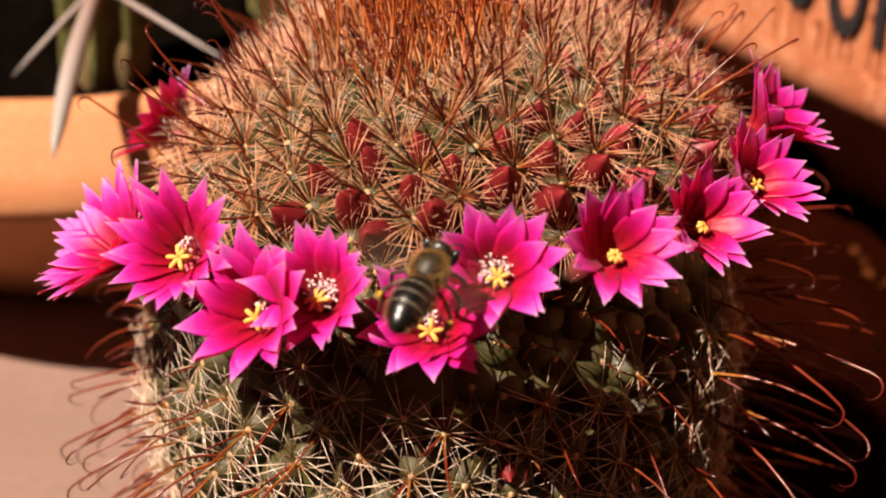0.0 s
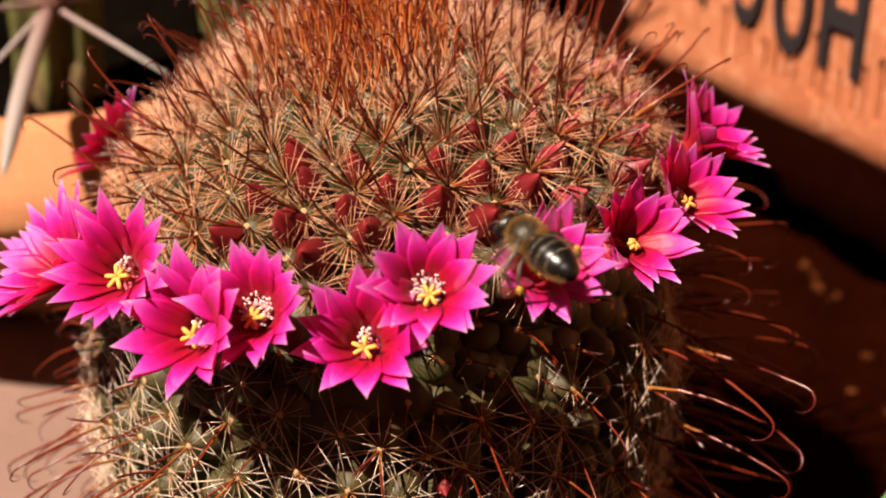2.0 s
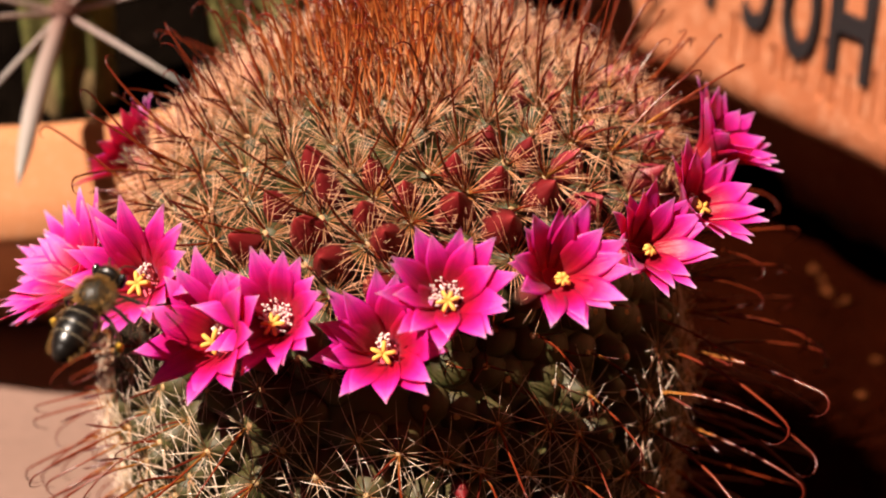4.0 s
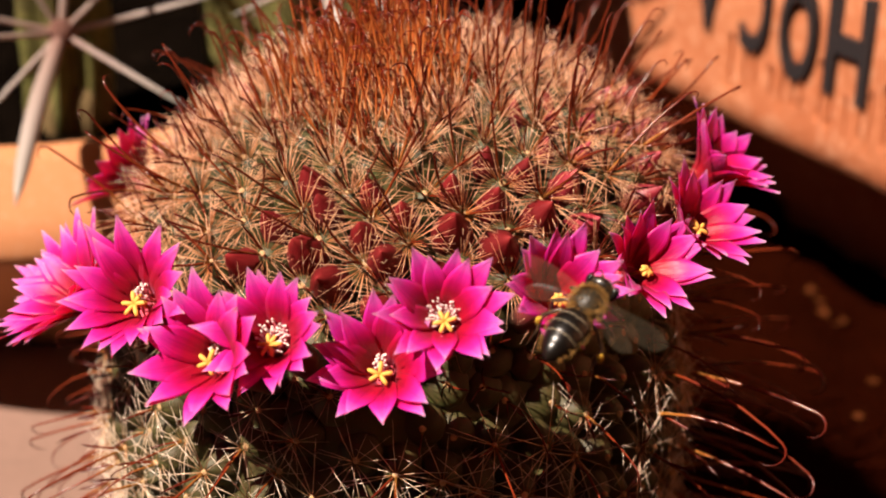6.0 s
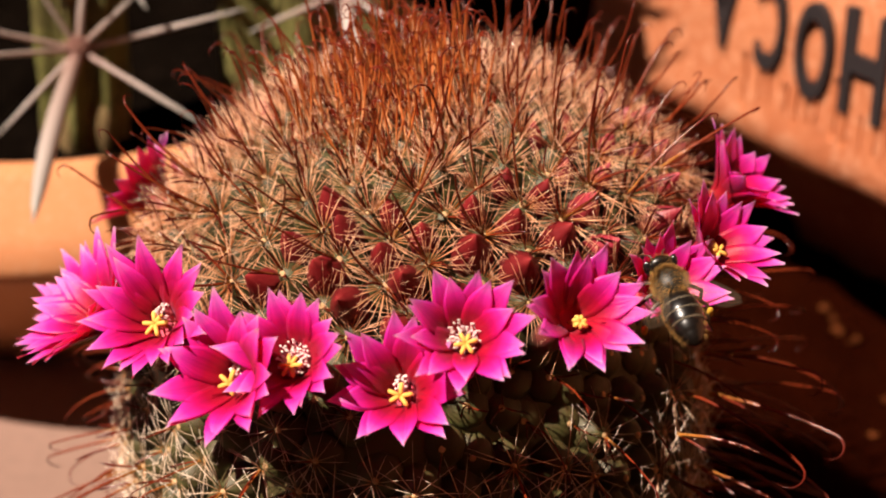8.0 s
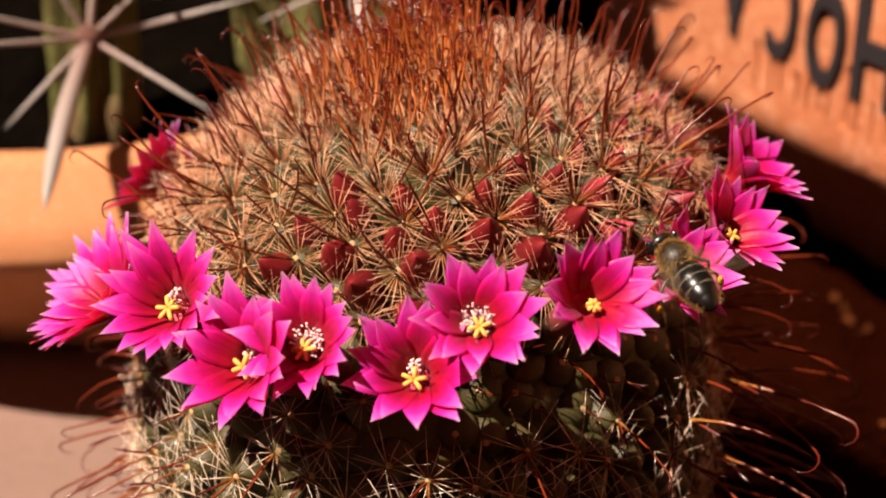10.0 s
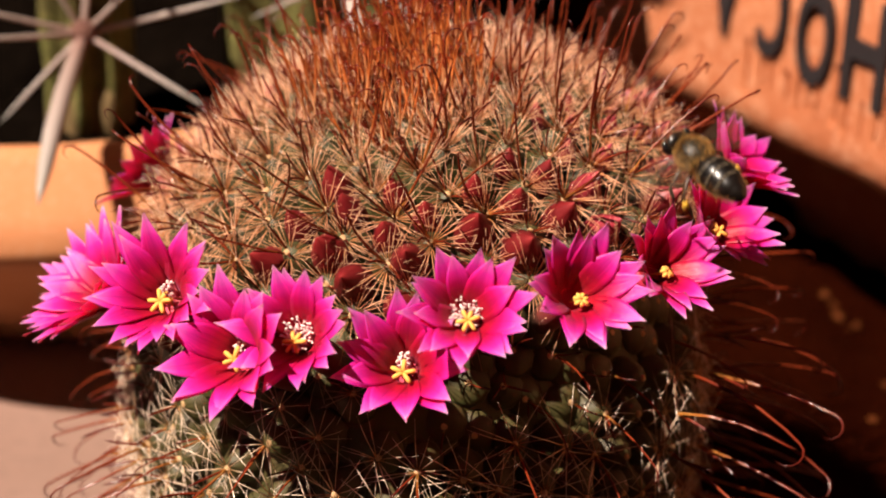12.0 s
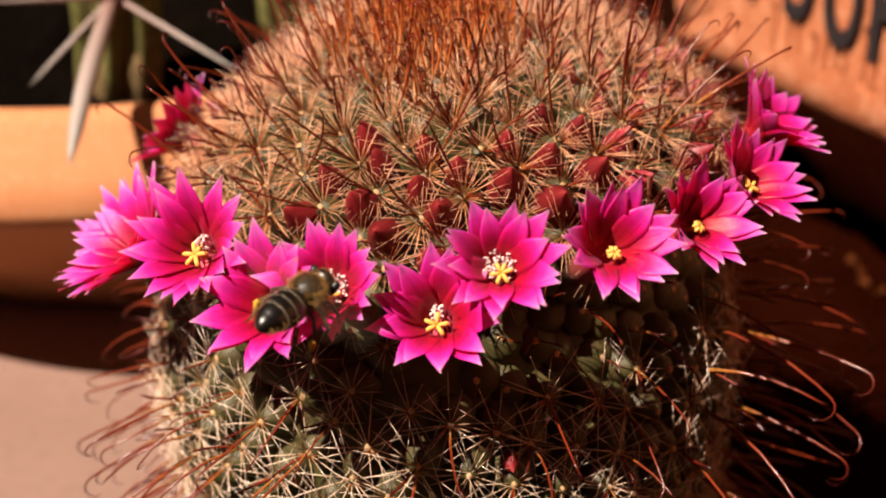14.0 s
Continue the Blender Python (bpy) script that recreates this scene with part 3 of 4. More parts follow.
for num, col in enumerate((col1, col2, col3)):
    r2 = random.Random(num + 40)
    for lvl in range(1, 4):
        for k in (-1, 0, 1):
            a = radians(-90 + 51.4 * k + 25 * (lvl % 2))
            c = col.matrix_basis @ Vector((0.0128 * math.cos(a), 0.0128 * math.sin(a), 0.030 + 0.024 * lvl))
            inv = col.matrix_basis.inverted()
            areole(col, inv, c, 0.0019)
            for s in range(6):
                w = a + r2.uniform(-1.2, 1.2)
                d = Vector((math.cos(w), math.sin(w), r2.uniform(-0.8, 0.8)))
                grey_spine(col, inv, c, c + d.normalized() * r2.uniform(0.010, 0.018), 0.0005)

# ---- a strip of leaf low beside the right pot ----
leaf_plant = thing("leaf_blade", pose(0.056, -0.012, GROUND), "single upright grey-green leaf blade", "plant")
g = Geo()
for i in range(9):
    t = i / 8
    w = 0.0028 * math.sin(math.pi * (0.25 + 0.75 * t)) + 0.0002
    for s in (-1, 0, 1):
        g.v.append(Vector((s * w + 0.006 * t * t, 0.0006 * abs(s) - 0.004 * t, 0.036 * t)))
        g.a.append(t)
    for s in (1, 0, -1):
        g.v.append(Vector((s * w + 0.006 * t * t, 0.0006 * abs(s) - 0.004 * t + 0.0005, 0.036 * t)))
        g.a.append(t)
for i in range(8):
    for k in range(6):
        p, q = i * 6 + k, i * 6 + (k + 1) % 6
        g.f.append((p, q, q + 6, p + 6))
part("blade", g, LEAF, leaf_plant)

# ---- flowering cactus ----
RING_Z = 0.055
R_BODY, H_DOME = 0.0288, 0.0168
cactus = thing("flowering_cactus", pose(*CACTUS_BASE, 0, -7, 0), "round spiny cactus wearing a ring of bright pink flowers", "cactus")
CM = cactus.matrix_basis.copy()
CI = CM.inverted()


def profile():
    """Radius and height from the apex down to the foot."""
    p = []
    for k in range(41):
        a = math.pi / 2 * (1 - k / 40)
        p.append((R_BODY * math.cos(a) ** 1.04, RING_Z + H_DOME * math.sin(a)))
    for k in range(1, 31):
        t = k / 30
        collar, swell = min(1, max(0, t - 0.035) / 0.09), min(1, t / 0.34)
        p.append((R_BODY * (1 + 0.12 * collar * collar * (3 - 2 * collar) + 0.07 * swell * swell * (3 - 2 * swell) - 0.42 * max(0, t - 0.45)), RING_Z * (1 - t) + 0.0005))
    return p


PROF = profile()


def lean(p):
    """How far the stem stands off a body of rotation: it bulges to the front and is slimmer under the higher flowers."""
    d = min(1.0, max(0.0, (RING_Z - 0.002 - p.z) / 0.016))
    out = Vector((-0.0005, -0.0020, 0)) * (d * d * (3 - 2 * d))
    w = math.degrees(math.atan2(p.y, p.x))
    turn_in = max(0.0, min(1.0, (w + 100) / 30, (45 - w) / 30))
    deep = max(0.0, min(1.0, (RING_Z + 0.001 - p.z) / 0.007))
    low = RING_Z - 0.012 - 0.003 * max(0.0, min(1.0, (w + 75) / 40))
    deep -= 0.55 * max(0.0, min(1.0, (low - p.z) / 0.008)) * max(0.0, min(1.0, (-38 - w) / 25))
    flat = Vector((p.x, p.y, 0))
    if flat.length > 0:
        out -= flat.normalized() * 0.0062 * turn_in * max(0.0, deep)
    return out


body_geo = Geo().lathe(PROF[::-1], 96)
body_geo.v = [v + lean(v) for v in body_geo.v]
part("body", body_geo, FLESH, cactus, "green flesh under the spines")


def spots(step_area=19.5e-6):
    """Areoles in a golden-angle spiral down the body: place, normal, upward tangent, number."""
    area, cum = 0.0, [0.0]
    for (r0, z0), (r1, z1) in zip(PROF, PROF[1:]):
        area += math.pi * (r0 + r1) * math.hypot(r1 - r0, z1 - z0)
        cum.append(area)
    out, at, i = [], 1.2e-6, 0
    while at < area * 0.985:
        j = next(k for k in range(1, len(cum)) if cum[k] >= at)
        t = (at - cum[j - 1]) / (cum[j] - cum[j - 1])
        (r0, z0), (r1, z1) = PROF[j - 1], PROF[j]
        r, z = r0 + (r1 - r0) * t, z0 + (z1 - z0) * t
        n2 = Vector((z0 - z1, r1 - r0)).normalized()
        w = i * 2.39996 + rng.uniform(-0.03, 0.03)
        c, s = math.cos(w), math.sin(w)
        nrm = Vector((n2.x * c, n2.x * s, n2.y)).normalized()
        at_body = Vector((r * c, r * s, z))
        out.append((at_body + lean(at_body), nrm, Vector((-n2.y * c, -n2.y * s, n2.x)), i))
        at += step_area * min(1.0, 0.22 + i / 110)
        i += 1
    return out


SPOTS = spots()


def tubercle_geo(h=0.0030, r=0.0026):
    g = Geo().lathe([(r, -0.0012), (r * 0.95, 0.0002), (r * 0.78, h * 0.45), (r * 0.52, h * 0.8), (r * 0.25, h), (0.0, h)], 10)
    return g


def wool_geo(h=0.0030):
    g = Geo().blob((0, 0, h), 0.00040, 0.00040, 0.00032, 8, 5)
    g.v = [v + (v - Vector((0, 0, h))) * 0.35 * noise.noise(v * 2600) for v in g.v]
    return g


def radial_geo(n, lo, hi, r, tilt=(6, 26), h=0.0030, seed=0):
    q = random.Random(seed)
    g = Geo()
    for k in range(n):
        a = 2 * math.pi * (k + q.uniform(-0.35, 0.35)) / n
        e = radians(q.uniform(*tilt))
        d = Vector((math.cos(a) * math.cos(e), math.sin(a) * math.cos(e), math.sin(e)))
        L = q.uniform(lo, hi)
        sag = Vector((0, 0, q.uniform(-0.10, 0.06) * L)) + Vector((-d.y, d.x, 0)) * q.uniform(-0.07, 0.07) * L
        b = Vector((0, 0, h)) + d * 0.0004
        g.tube([b, b + d * L * 0.5 + sag * 0.25, b + d * L + sag], [r, r * 0.85, r * 0.2], 3)
    return g


def central_geo(n, lo, hi, r, tilt, hooked, h=0.0030, seed=0, upward=False):
    """Brown spines; the first ones are longer and end in a hook."""
    q = random.Random(seed)
    made = []
    for k in range(n):
        a = 2 * math.pi * (k + q.uniform(-0.3, 0.3)) / n + 0.6
        hook = k < hooked
        if hook:
            a = radians(q.uniform(-30, 210) if upward else q.uniform(-125, -55))
        e = radians(q.uniform(*tilt))
        d = Vector((math.cos(a) * math.cos(e), math.sin(a) * math.cos(e), math.sin(e)))
        L = q.uniform(lo, hi) * (0.72 if not hook else 1.6 if n > 8 else 1.45)
        b = Vector((0, 0, h)) + d * 0.0003
        if n > 8:
            b += Vector((q.uniform(-0.0015, 0.0015), q.uniform(-0.0015, 0.0015), -0.0004))
        side = Vector((0, 0, 1)).cross(d).normalized()
        over = d.cross(side).normalized()
        if over.y > 0:
            over = -over
        bow = over * q.uniform(-0.10, -0.02) * L + side * q.uniform(-0.07, 0.07) * L
        if n > 8:
            bow *= 0.35
        pts = [b + d * L * t + bow * (4 * t * (1 - t)) for t in (0, 0.3, 0.6, 0.85, 1.0)]
        rad = [r, r, r * 0.94, r * 0.86, r * 0.78]
        if hook:
            tw = q.uniform(-0.7, 0.7)
            dn = (over * math.cos(tw) + side * math.sin(tw)).normalized()
            d2 = (pts[-1] - pts[-2]).normalized()
            hr = q.uniform(0.0006, 0.0010) if upward else q.uniform(0.0009, 0.0014)
            for t in (0.5, 1.0, 1.5, 2.0, 2.6, 3.2):
                pts.append(b + d * L + dn * hr * (1 - math.cos(t)) + d2 * hr * math.sin(t))
            rad += [r * 0.74, r * 0.68, r * 0.6, r * 0.5, r * 0.36, r * 0.12]
        else:
            rad[-1] = r * 0.12
        made.append(Geo().tube(pts, rad, 5))
    return made


# shapes shared by all areoles: side of the body, dome, crown
KINDS = {}
for kind_name, spec in {
    "side": dict(rad=(14, 0.0042, 0.0062, 0.000057), cen=(2, 0.0054, 0.0074, 0.00014, (48, 74), 1), tube=1.0),
    "dome": dict(rad=(40, 0.0034, 0.0060, 0.000044), cen=(4, 0.0058, 0.0078, 0.000135, (36, 74), 1), tube=0.9),
    "shoulder": dict(rad=(52, 0.0034, 0.0056, 0.000044), cen=(5, 0.0054, 0.0074, 0.000130, (50, 84), 1), tube=0.8),
    "crown": dict(rad=(24, 0.0026, 0.0042, 0.000050), cen=(16, 0.0038, 0.0064, 0.000125, (60, 90), 6), tube=0.6),
}.items():
    rows = []
    for v in range(7):
        n, lo, hi, r = spec["rad"]
        cn, clo, chi, cr, ct, hk = spec["cen"]
        hh = 0.0030 * spec["tube"]
        rows.append((radial_geo(n, lo, hi, r, (24, 70) if kind_name in ("crown", "shoulder") else (4, 42) if kind_name == "dome" else (2, 24), hh, seed=v + 11), central_geo(cn, clo, chi, cr, ct, hk, hh, v + 31, kind_name != "side")))
    KINDS[kind_name] = rows
TUB, WOOLG = tubercle_geo(), wool_geo()
SHARED = {}


def shared_mesh(key, geo, material):
    if key not in SHARED:
        SHARED[key] = geo.mesh(key.split("/")[0], material)
    return SHARED[key]


far = {"tubercle": Geo(), "areole": Geo(), "radial_spine": Geo(), "old_radial_spine": Geo(), "central_spine": Geo(), "young_spine": Geo()}
near_count = spine_count = 0
FLOWERS = [
    # stigma in the world, tilt of the axis above the ring plane, size, turn, stamens shown, swing off the radial line
    ((0.0168, -0.0355, 0.1186), 37, 1.00, 10, 0.0),
    ((0.0059, -0.0385, 0.1179), 44, 1.00, 0, 1.0),
    ((-0.0003, -0.0385, 0.1122), 42, 1.08, 17, 0.3),
    ((-0.0108, -0.0373, 0.1148), 44, 1.06, 5, 1.0),
    ((-0.0166, -0.0380, 0.1132), 40, 1.14, 24, 0.4),
    ((-0.0246, -0.0311, 0.1160), 46, 1.17, 12, 0.3, 22),
    ((-0.0337, -0.0180, 0.1100), 50, 1.27, 30, 0.0, 0),
    ((0.0263, -0.0255, 0.1168), 36, 0.96, 20, 0.0),
    ((0.0325, -0.0190, 0.1185), 40, 1.00, 3, 0.4),
    ((0.0368, -0.0050, 0.1195), 42, 1.08, 14, 0.3),
    ((-0.0358, -0.0120, 0.1064), 46, 1.25, 9, 0.3, 8),
    ((-0.0325, 0.0115, 0.1115), 40, 1.10, 26, 0.3),
]
STIGMA_AT = Vector((0, -0.0007, 0.0004))        # the pistil leans down a little
FLOWER_LOCAL = []
for p, tilt, size, turn, sta, *swing in FLOWERS:
    q = CI @ Vector(p)
    w = math.atan2(q.y, q.x) + radians(sum(swing))
    ax = Vector((math.cos(w) * math.cos(radians(tilt)), math.sin(w) * math.cos(radians(tilt)), math.sin(radians(tilt))))
    q = q - basis((0, 0, 0), ax).to_3x3() @ (STIGMA_AT * size)
    FLOWER_LOCAL.append((q, ax, size, turn, sta))


def crowded(p, d):
    """Whether a flower's tube stands where this areole would be."""
    for q, ax, *_ in FLOWER_LOCAL:
        foot = q - ax * 0.0080
        if (p - foot).length < d:
            return True
    return False


for p, nrm, upt, i in SPOTS:
    if crowded(p, 0.0044 if p.z < RING_Z else 0.0031):
        continue
    kind_name = "crown" if math.hypot(p.x + 0.001, p.y + 0.0050) < 0.0100 else "shoulder" if math.hypot(p.x, p.y + 0.001) < 0.0200 else ("dome" if p.z > RING_Z + 0.001 else "side")
    size = min(1.0, 0.5 + i / 120)
    m = basis(p, nrm + Vector((0, 0, {"side": 0.10, "dome": 0.0, "shoulder": 0.05, "crown": 0.30}[kind_name])), upt) @ turn_z(rng.uniform(-25, 25))
    if kind_name == "side":
        size *= 0.97
    pressed = kind_name == "side" and p.z > RING_Z - 0.011
    rubbed = pressed and p.x > -0.003 and p.y < 0.006        # few white spines are left under the higher flowers
    tm = m @ Matrix.Diagonal((size, size, 0.6 if kind_name == "crown" else 0.4 if rubbed else 0.6 if pressed else 1.0, 1))
    v = rng.randrange(7)
    s = rng.uniform(0.88, 1.14)
    if pressed:
        s *= 0.72        # pressed short under the flowers
    sm = m @ Matrix.Diagonal((s, s, s, 1))
    near = p.y < 0.009 and p.z > RING_Z - 0.034 and near_count < 300
    rad, cen = KINDS[kind_name][v]
    brown = YOUNG_SPINE if kind_name == "crown" else BROWN_SPINE
    if near:
        near_count += 1
        tub = part("tubercle", shared_mesh("tubercle", TUB, FLESH), None, cactus, m=tm)
        inv = tm.inverted() @ sm
        part("areole", shared_mesh("areole", WOOLG, WOOL), None, tub)
    else:
        far["tubercle"].add(TUB, tm)
        far["areole"].add(WOOLG, tm)
    bare = kind_name == "side" and p.x > 0.016 and i % 2        # old areoles on this side have lost their white spines
    if not (rubbed or bare):
        far["old_radial_spine" if kind_name == "side" else "radial_spine"].add(rad, sm)
    elif rubbed and not bare and i % 3:
        for one in KINDS["dome"][v][1][1:]:
            far["central_spine"].add(one, sm)
    if kind_name == "side" and p.x > 0.017:
        sm = sm @ Matrix.Diagonal((1.2, 1.2, 1.4, 1))        # longer hooks on this side
    singly = near and p.y < -0.004 and p.z > RING_Z - 0.004 and spine_count < 296
    for k, one in enumerate(cen):
        if kind_name == "side" and p.x > -0.012 and i % 2:
            continue        # many old areoles have lost their hook
        if k == 0 and kind_name != "crown" and crowded(p, 0.0115 if p.x < -0.018 else 0.0085):
            continue        # no hooks among the petals
        if singly:
            spine_count += 1
            part("central_spine", shared_mesh(f"central_spine/{kind_name}{v}{k}", one, brown), None, tub, m=inv)
        else:
            far["young_spine" if kind_name == "crown" else "central_spine"].add(one, sm)
for name, mat, lab in (("tubercle", FLESH, ""), ("areole", WOOL, ""), ("radial_spine", WHITE_SPINE, "fine white radial spines"), ("old_radial_spine", SIDE_SPINE, "stout white radial spines"), ("central_spine", BROWN_SPINE, "hooked red-brown spines"), ("young_spine", YOUNG_SPINE, "dense orange-brown spines of the crown")):
    part("other_" + name, far[name], mat, cactus, lab, kind="stuff")


# ---- flowers ----
def petal_geo(length, width, th0, th1, r0, h0, seed=0):
    """A petal in the flower's space (z along its axis): a broad blade with a sharp tip, leaving the tube at radius r0 and height h0."""
    q = random.Random(seed)
    nv, nu = 15, 7
    thick = 0.00007
    peak = q.uniform(0.58, 0.64)
    r, h, th = r0, h0, radians(th0)
    rows = []
    for i in range(nv):
        t = i / (nv - 1)
        bow = min(1.0, t / 0.42)
        th = radians(th0 + (th1 - th0) * (bow * bow * (3 - 2 * bow)) + 34 * max(0, t - 0.55))
        if i:
            r += math.sin(th) * length / (nv - 1)
            h += math.cos(th) * length / (nv - 1)
        if t < peak:
            w = 0.62 + 0.38 * math.sin(math.pi / 2 * t / peak) ** 1.3
        else:
            u = (t - peak) / (1 - peak)
            w = max(0.012, 1 - 0.80 * u - 0.20 * u ** 0.6 + 0.16 * math.sin(math.pi * min(1, u * 1.25)) * (1 - u))
        rows.append((r, h, th, w * width / 2, t))
    g = Geo()
    twist, wave = q.uniform(-0.05, 0.05), q.uniform(0, 6)
    for side in (0, 1):
        for r, h, th, w, t in rows:
            nin = Vector((-math.cos(th), 0, math.sin(th)))
            for k in range(nu):
                u = 2 * k / (nu - 1) - 1
                bend = u * w / max(r, 0.0022) * (1 - 0.45 * t * t)
                flat = u * w - math.sin(bend) * r
                c = Vector((r * math.cos(bend), r * math.sin(bend) + flat * t * t, h)) + nin * (0.00005 * u + twist * u * w * t * t)
                # a shallow trough along the middle and a wavy margin
                c += nin * (0.03 * w * u * u * t + 0.00008 * math.sin(9 * t + wave) * t + 0.00007 * u * math.sin(7 * t + 2 * wave) * t)
                if side:
                    c -= nin * thick * (1 - 0.6 * abs(u)) * (1.0 - 0.7 * t)
                g.v.append(c)
                g.a.append(t)
                g.c.append(u)
    n = nv * nu
    for s in (0, 1):
        for i in range(nv - 1):
            for k in range(nu - 1):
                b = s * n + i * nu + k
                fc = (b, b + 1, b + nu + 1, b + nu)
                g.f.append(fc[::-1] if s else fc)
    for i in range(nv - 1):
        for k in (0, nu - 1):
            b = i * nu + k
            fc = (b, b + nu, b + nu + n, b + n)
            g.f.append(fc if k == 0 else fc[::-1])
    return g


PETALS = {
    "middle": [petal_geo(0.0089, 0.0036, 6, 41, 0.0014, -0.0025, s + 5).mesh("petal", PETAL) for s in range(4)],
    "outer": [petal_geo(0.0094, 0.0035, 7, 43.5, 0.0015, -0.0026, s + 9).mesh("petal", PETAL) for s in range(4)],
}


def stigma_geo(lobes, seed, closed):
    """The pistil: a thin style from the throat's floor to a lobed head; closed heads form a knob."""
    q = random.Random(seed)
    c0 = STIGMA_AT
    g = Geo().tube([(0, 0, -0.0030), c0 * 0.3 + Vector((0, 0, -0.0016)), c0 + Vector((0, 0, -0.0002))], [0.0002, 0.0002, 0.00024], 6)
    for k in range(lobes):
        a = 2 * math.pi * (k + q.uniform(-0.2, 0.2)) / lobes
        c, s = math.cos(a), math.sin(a)
        L = q.uniform(0.0010, 0.0014) * (0.7 if closed else 1.0)
        up = 0.0003 if closed else 0.0001
        g.tube([c0 + Vector(v) for v in ((0, 0, -0.0002), (0.35 * L * c, 0.35 * L * s, up), (0.75 * L * c, 0.75 * L * s, up), (0.95 * L * c, 0.95 * L * s, 0.00005), (L * c, L * s, -0.0001))], [0.00020, 0.00024, 0.00026, 0.00022, 0.00010], 8)
    return g


def stamens(n, seed, spread, up):
    """Filaments with their anthers, gathered above the pistil by up."""
    q = random.Random(seed)
    fil, ant = Geo(), Geo()
    for k in range(n):
        a = q.uniform(0, 6.283)
        r0, r1 = q.uniform(0.0006, 0.0012), spread * math.sqrt(q.random())
        h = q.uniform(-0.0008, 0.0004)
        b = Vector((r0 * math.cos(a), r0 * math.sin(a), -0.0026))
        t = Vector((r1 * math.cos(a), r1 * math.sin(a) + up, h))
        fil.tube([b, (b + t) / 2 + Vector((0.0001, 0, 0)), t], [0.00006, 0.00006, 0.00005], 3)
        ant.blob(t, 0.00017, 0.00013, 0.00014, 6, 4, a=q.random())
    return fil, ant


TUBE_MESH = Geo().lathe([(0.0017, -0.0125), (0.0019, -0.0085), (0.0018, -0.0055), (0.0017, -0.0042), (0.0017, -0.0034), (0.0018, -0.0026), (0.0012, -0.0026), (0.0, -0.0025)], 16).mesh("flower", TUBE_PINK)
STAMEN_SETS = [stamens(*a) for a in ((26, 24, 0.0009, 0.0009), (120, 120, 0.0019, 0.0003))]
STAMEN_MESHES = [(f.mesh("filaments", FILAMENT), a.mesh("anthers", ANTHER)) for f, a in STAMEN_SETS]
STIGMAS = [stigma_geo(n, n, n == 7).mesh("stigma", STIGMA) for n in (5, 6, 7)]
fr = random.Random(21)
for k, (q, ax, size, turn, sta) in enumerate(FLOWER_LOCAL):
    size *= 0.85
    m = basis(q, ax) @ Matrix.Diagonal((size, size, size, 1))
    fl = part("flower", TUBE_MESH, None, cactus, "open magenta flower with pointed petals", m=m)
    slim = 0.80 if FLOWERS[k][2] > 1.16 else 0.96        # larger flowers have more, not broader petals
    for ring, n, off in (("outer", round(10 / slim), 0), ("middle", round(9 / slim), 18)):
        for j in range(n):
            pm = turn_z(turn + 360 * j / n + off + fr.uniform(-6, 6)) @ Matrix.Rotation(radians(fr.uniform(-2.5, 2.5)), 4, "Y")
            sc = fr.uniform(0.86, 1.08)
            part("petal", PETALS[ring][fr.randrange(4)], None, fl, m=pm @ Matrix.Diagonal((sc, slim * fr.uniform(0.9, 1.12), sc, 1)))
    fm, am = STAMEN_MESHES[1 if sta > 0.6 else 0]
    if sta > 0:
        part("filament_tuft", fm, None, fl, "fine pink filaments", kind="stuff")
        part("anther_tuft", am, None, fl, "pale pink anthers", kind="stuff")
    part("stigma", STIGMAS[2 if k in (0, 7) else k % 2], None, fl, "yellow lobed stigma")


# ---- buds ----
def bud_geo(seed):
    """A pointed bud wrapped in twisted pointed scales."""
    q = random.Random(seed)
    ph, n = q.uniform(0, 6), q.choice((5, 6))
    prof = [(0.0009, -0.0016), (0.0016, -0.0006), (0.0019, 0.0004), (0.0020, 0.0012), (0.0019, 0.0020), (0.0016, 0.0029), (0.0012, 0.0038), (0.0007, 0.0047), (0.0003, 0.0054), (0.0, 0.0058)]

    def folds(w, z):
        k = (n * w / (2 * math.pi) + 380 * z + ph) % 1
        return (0.00030 * k - 0.00015) * min(1.0, max(0.0, (0.0056 - z) / 0.002))

    return Geo().lathe(prof, 36, folds)


BUDS = [bud_geo(s).mesh("bud", BUD_RED) for s in range(3)]
PINK_BUDS = [bud_geo(s + 3).mesh("bud", BUD_PINK) for s in range(3)]
br = random.Random(5)
# buds sit in the axils, just above the areoles of the rows over the flowers
for p, nrm, upt, i in SPOTS:
    w = math.degrees(math.atan2(p.y, p.x))
    high = p.z - RING_Z
    top_row = 0.0128 if w > -62 else 0.0108 if w > -125 else -0.001
    if not (0.0015 < high < top_row) or p.y > 0.012 or br.random() < 0.04:
        continue
    at = p + upt * 0.0027 + nrm * 0.0003
    if crowded(at, 0.0024):
        continue
    size = br.uniform(0.90, 1.10) * (0.82 if high > 0.007 else 1.0)
    m = basis(at, nrm + upt * 0.25, upt) @ turn_z(br.uniform(0, 60)) @ Matrix.Diagonal((size, size, size, 1))
    if w > -52:
        if br.random() < 0.35:
            continue
        part("bud", PINK_BUDS[br.randrange(3)], None, cactus, "long pink flower bud about to open", m=m @ Matrix.Diagonal((0.84, 0.84, 0.86, 1)))
    else:
        part("bud", BUDS[br.randrange(3)], None, cactus, "pointed dark red flower bud", m=m)
p, nrm, upt, i = min(SPOTS, key=lambda a: (a[0] - Vector((0.003, -0.032, RING_Z - 0.0165))).length)
part("bud", BUDS[0], None, cactus, "pale pink young bud", m=basis(p + upt * 0.0024 + nrm * 0.001, nrm, upt) @ Matrix.Diagonal((0.5, 0.5, 0.5, 1)))

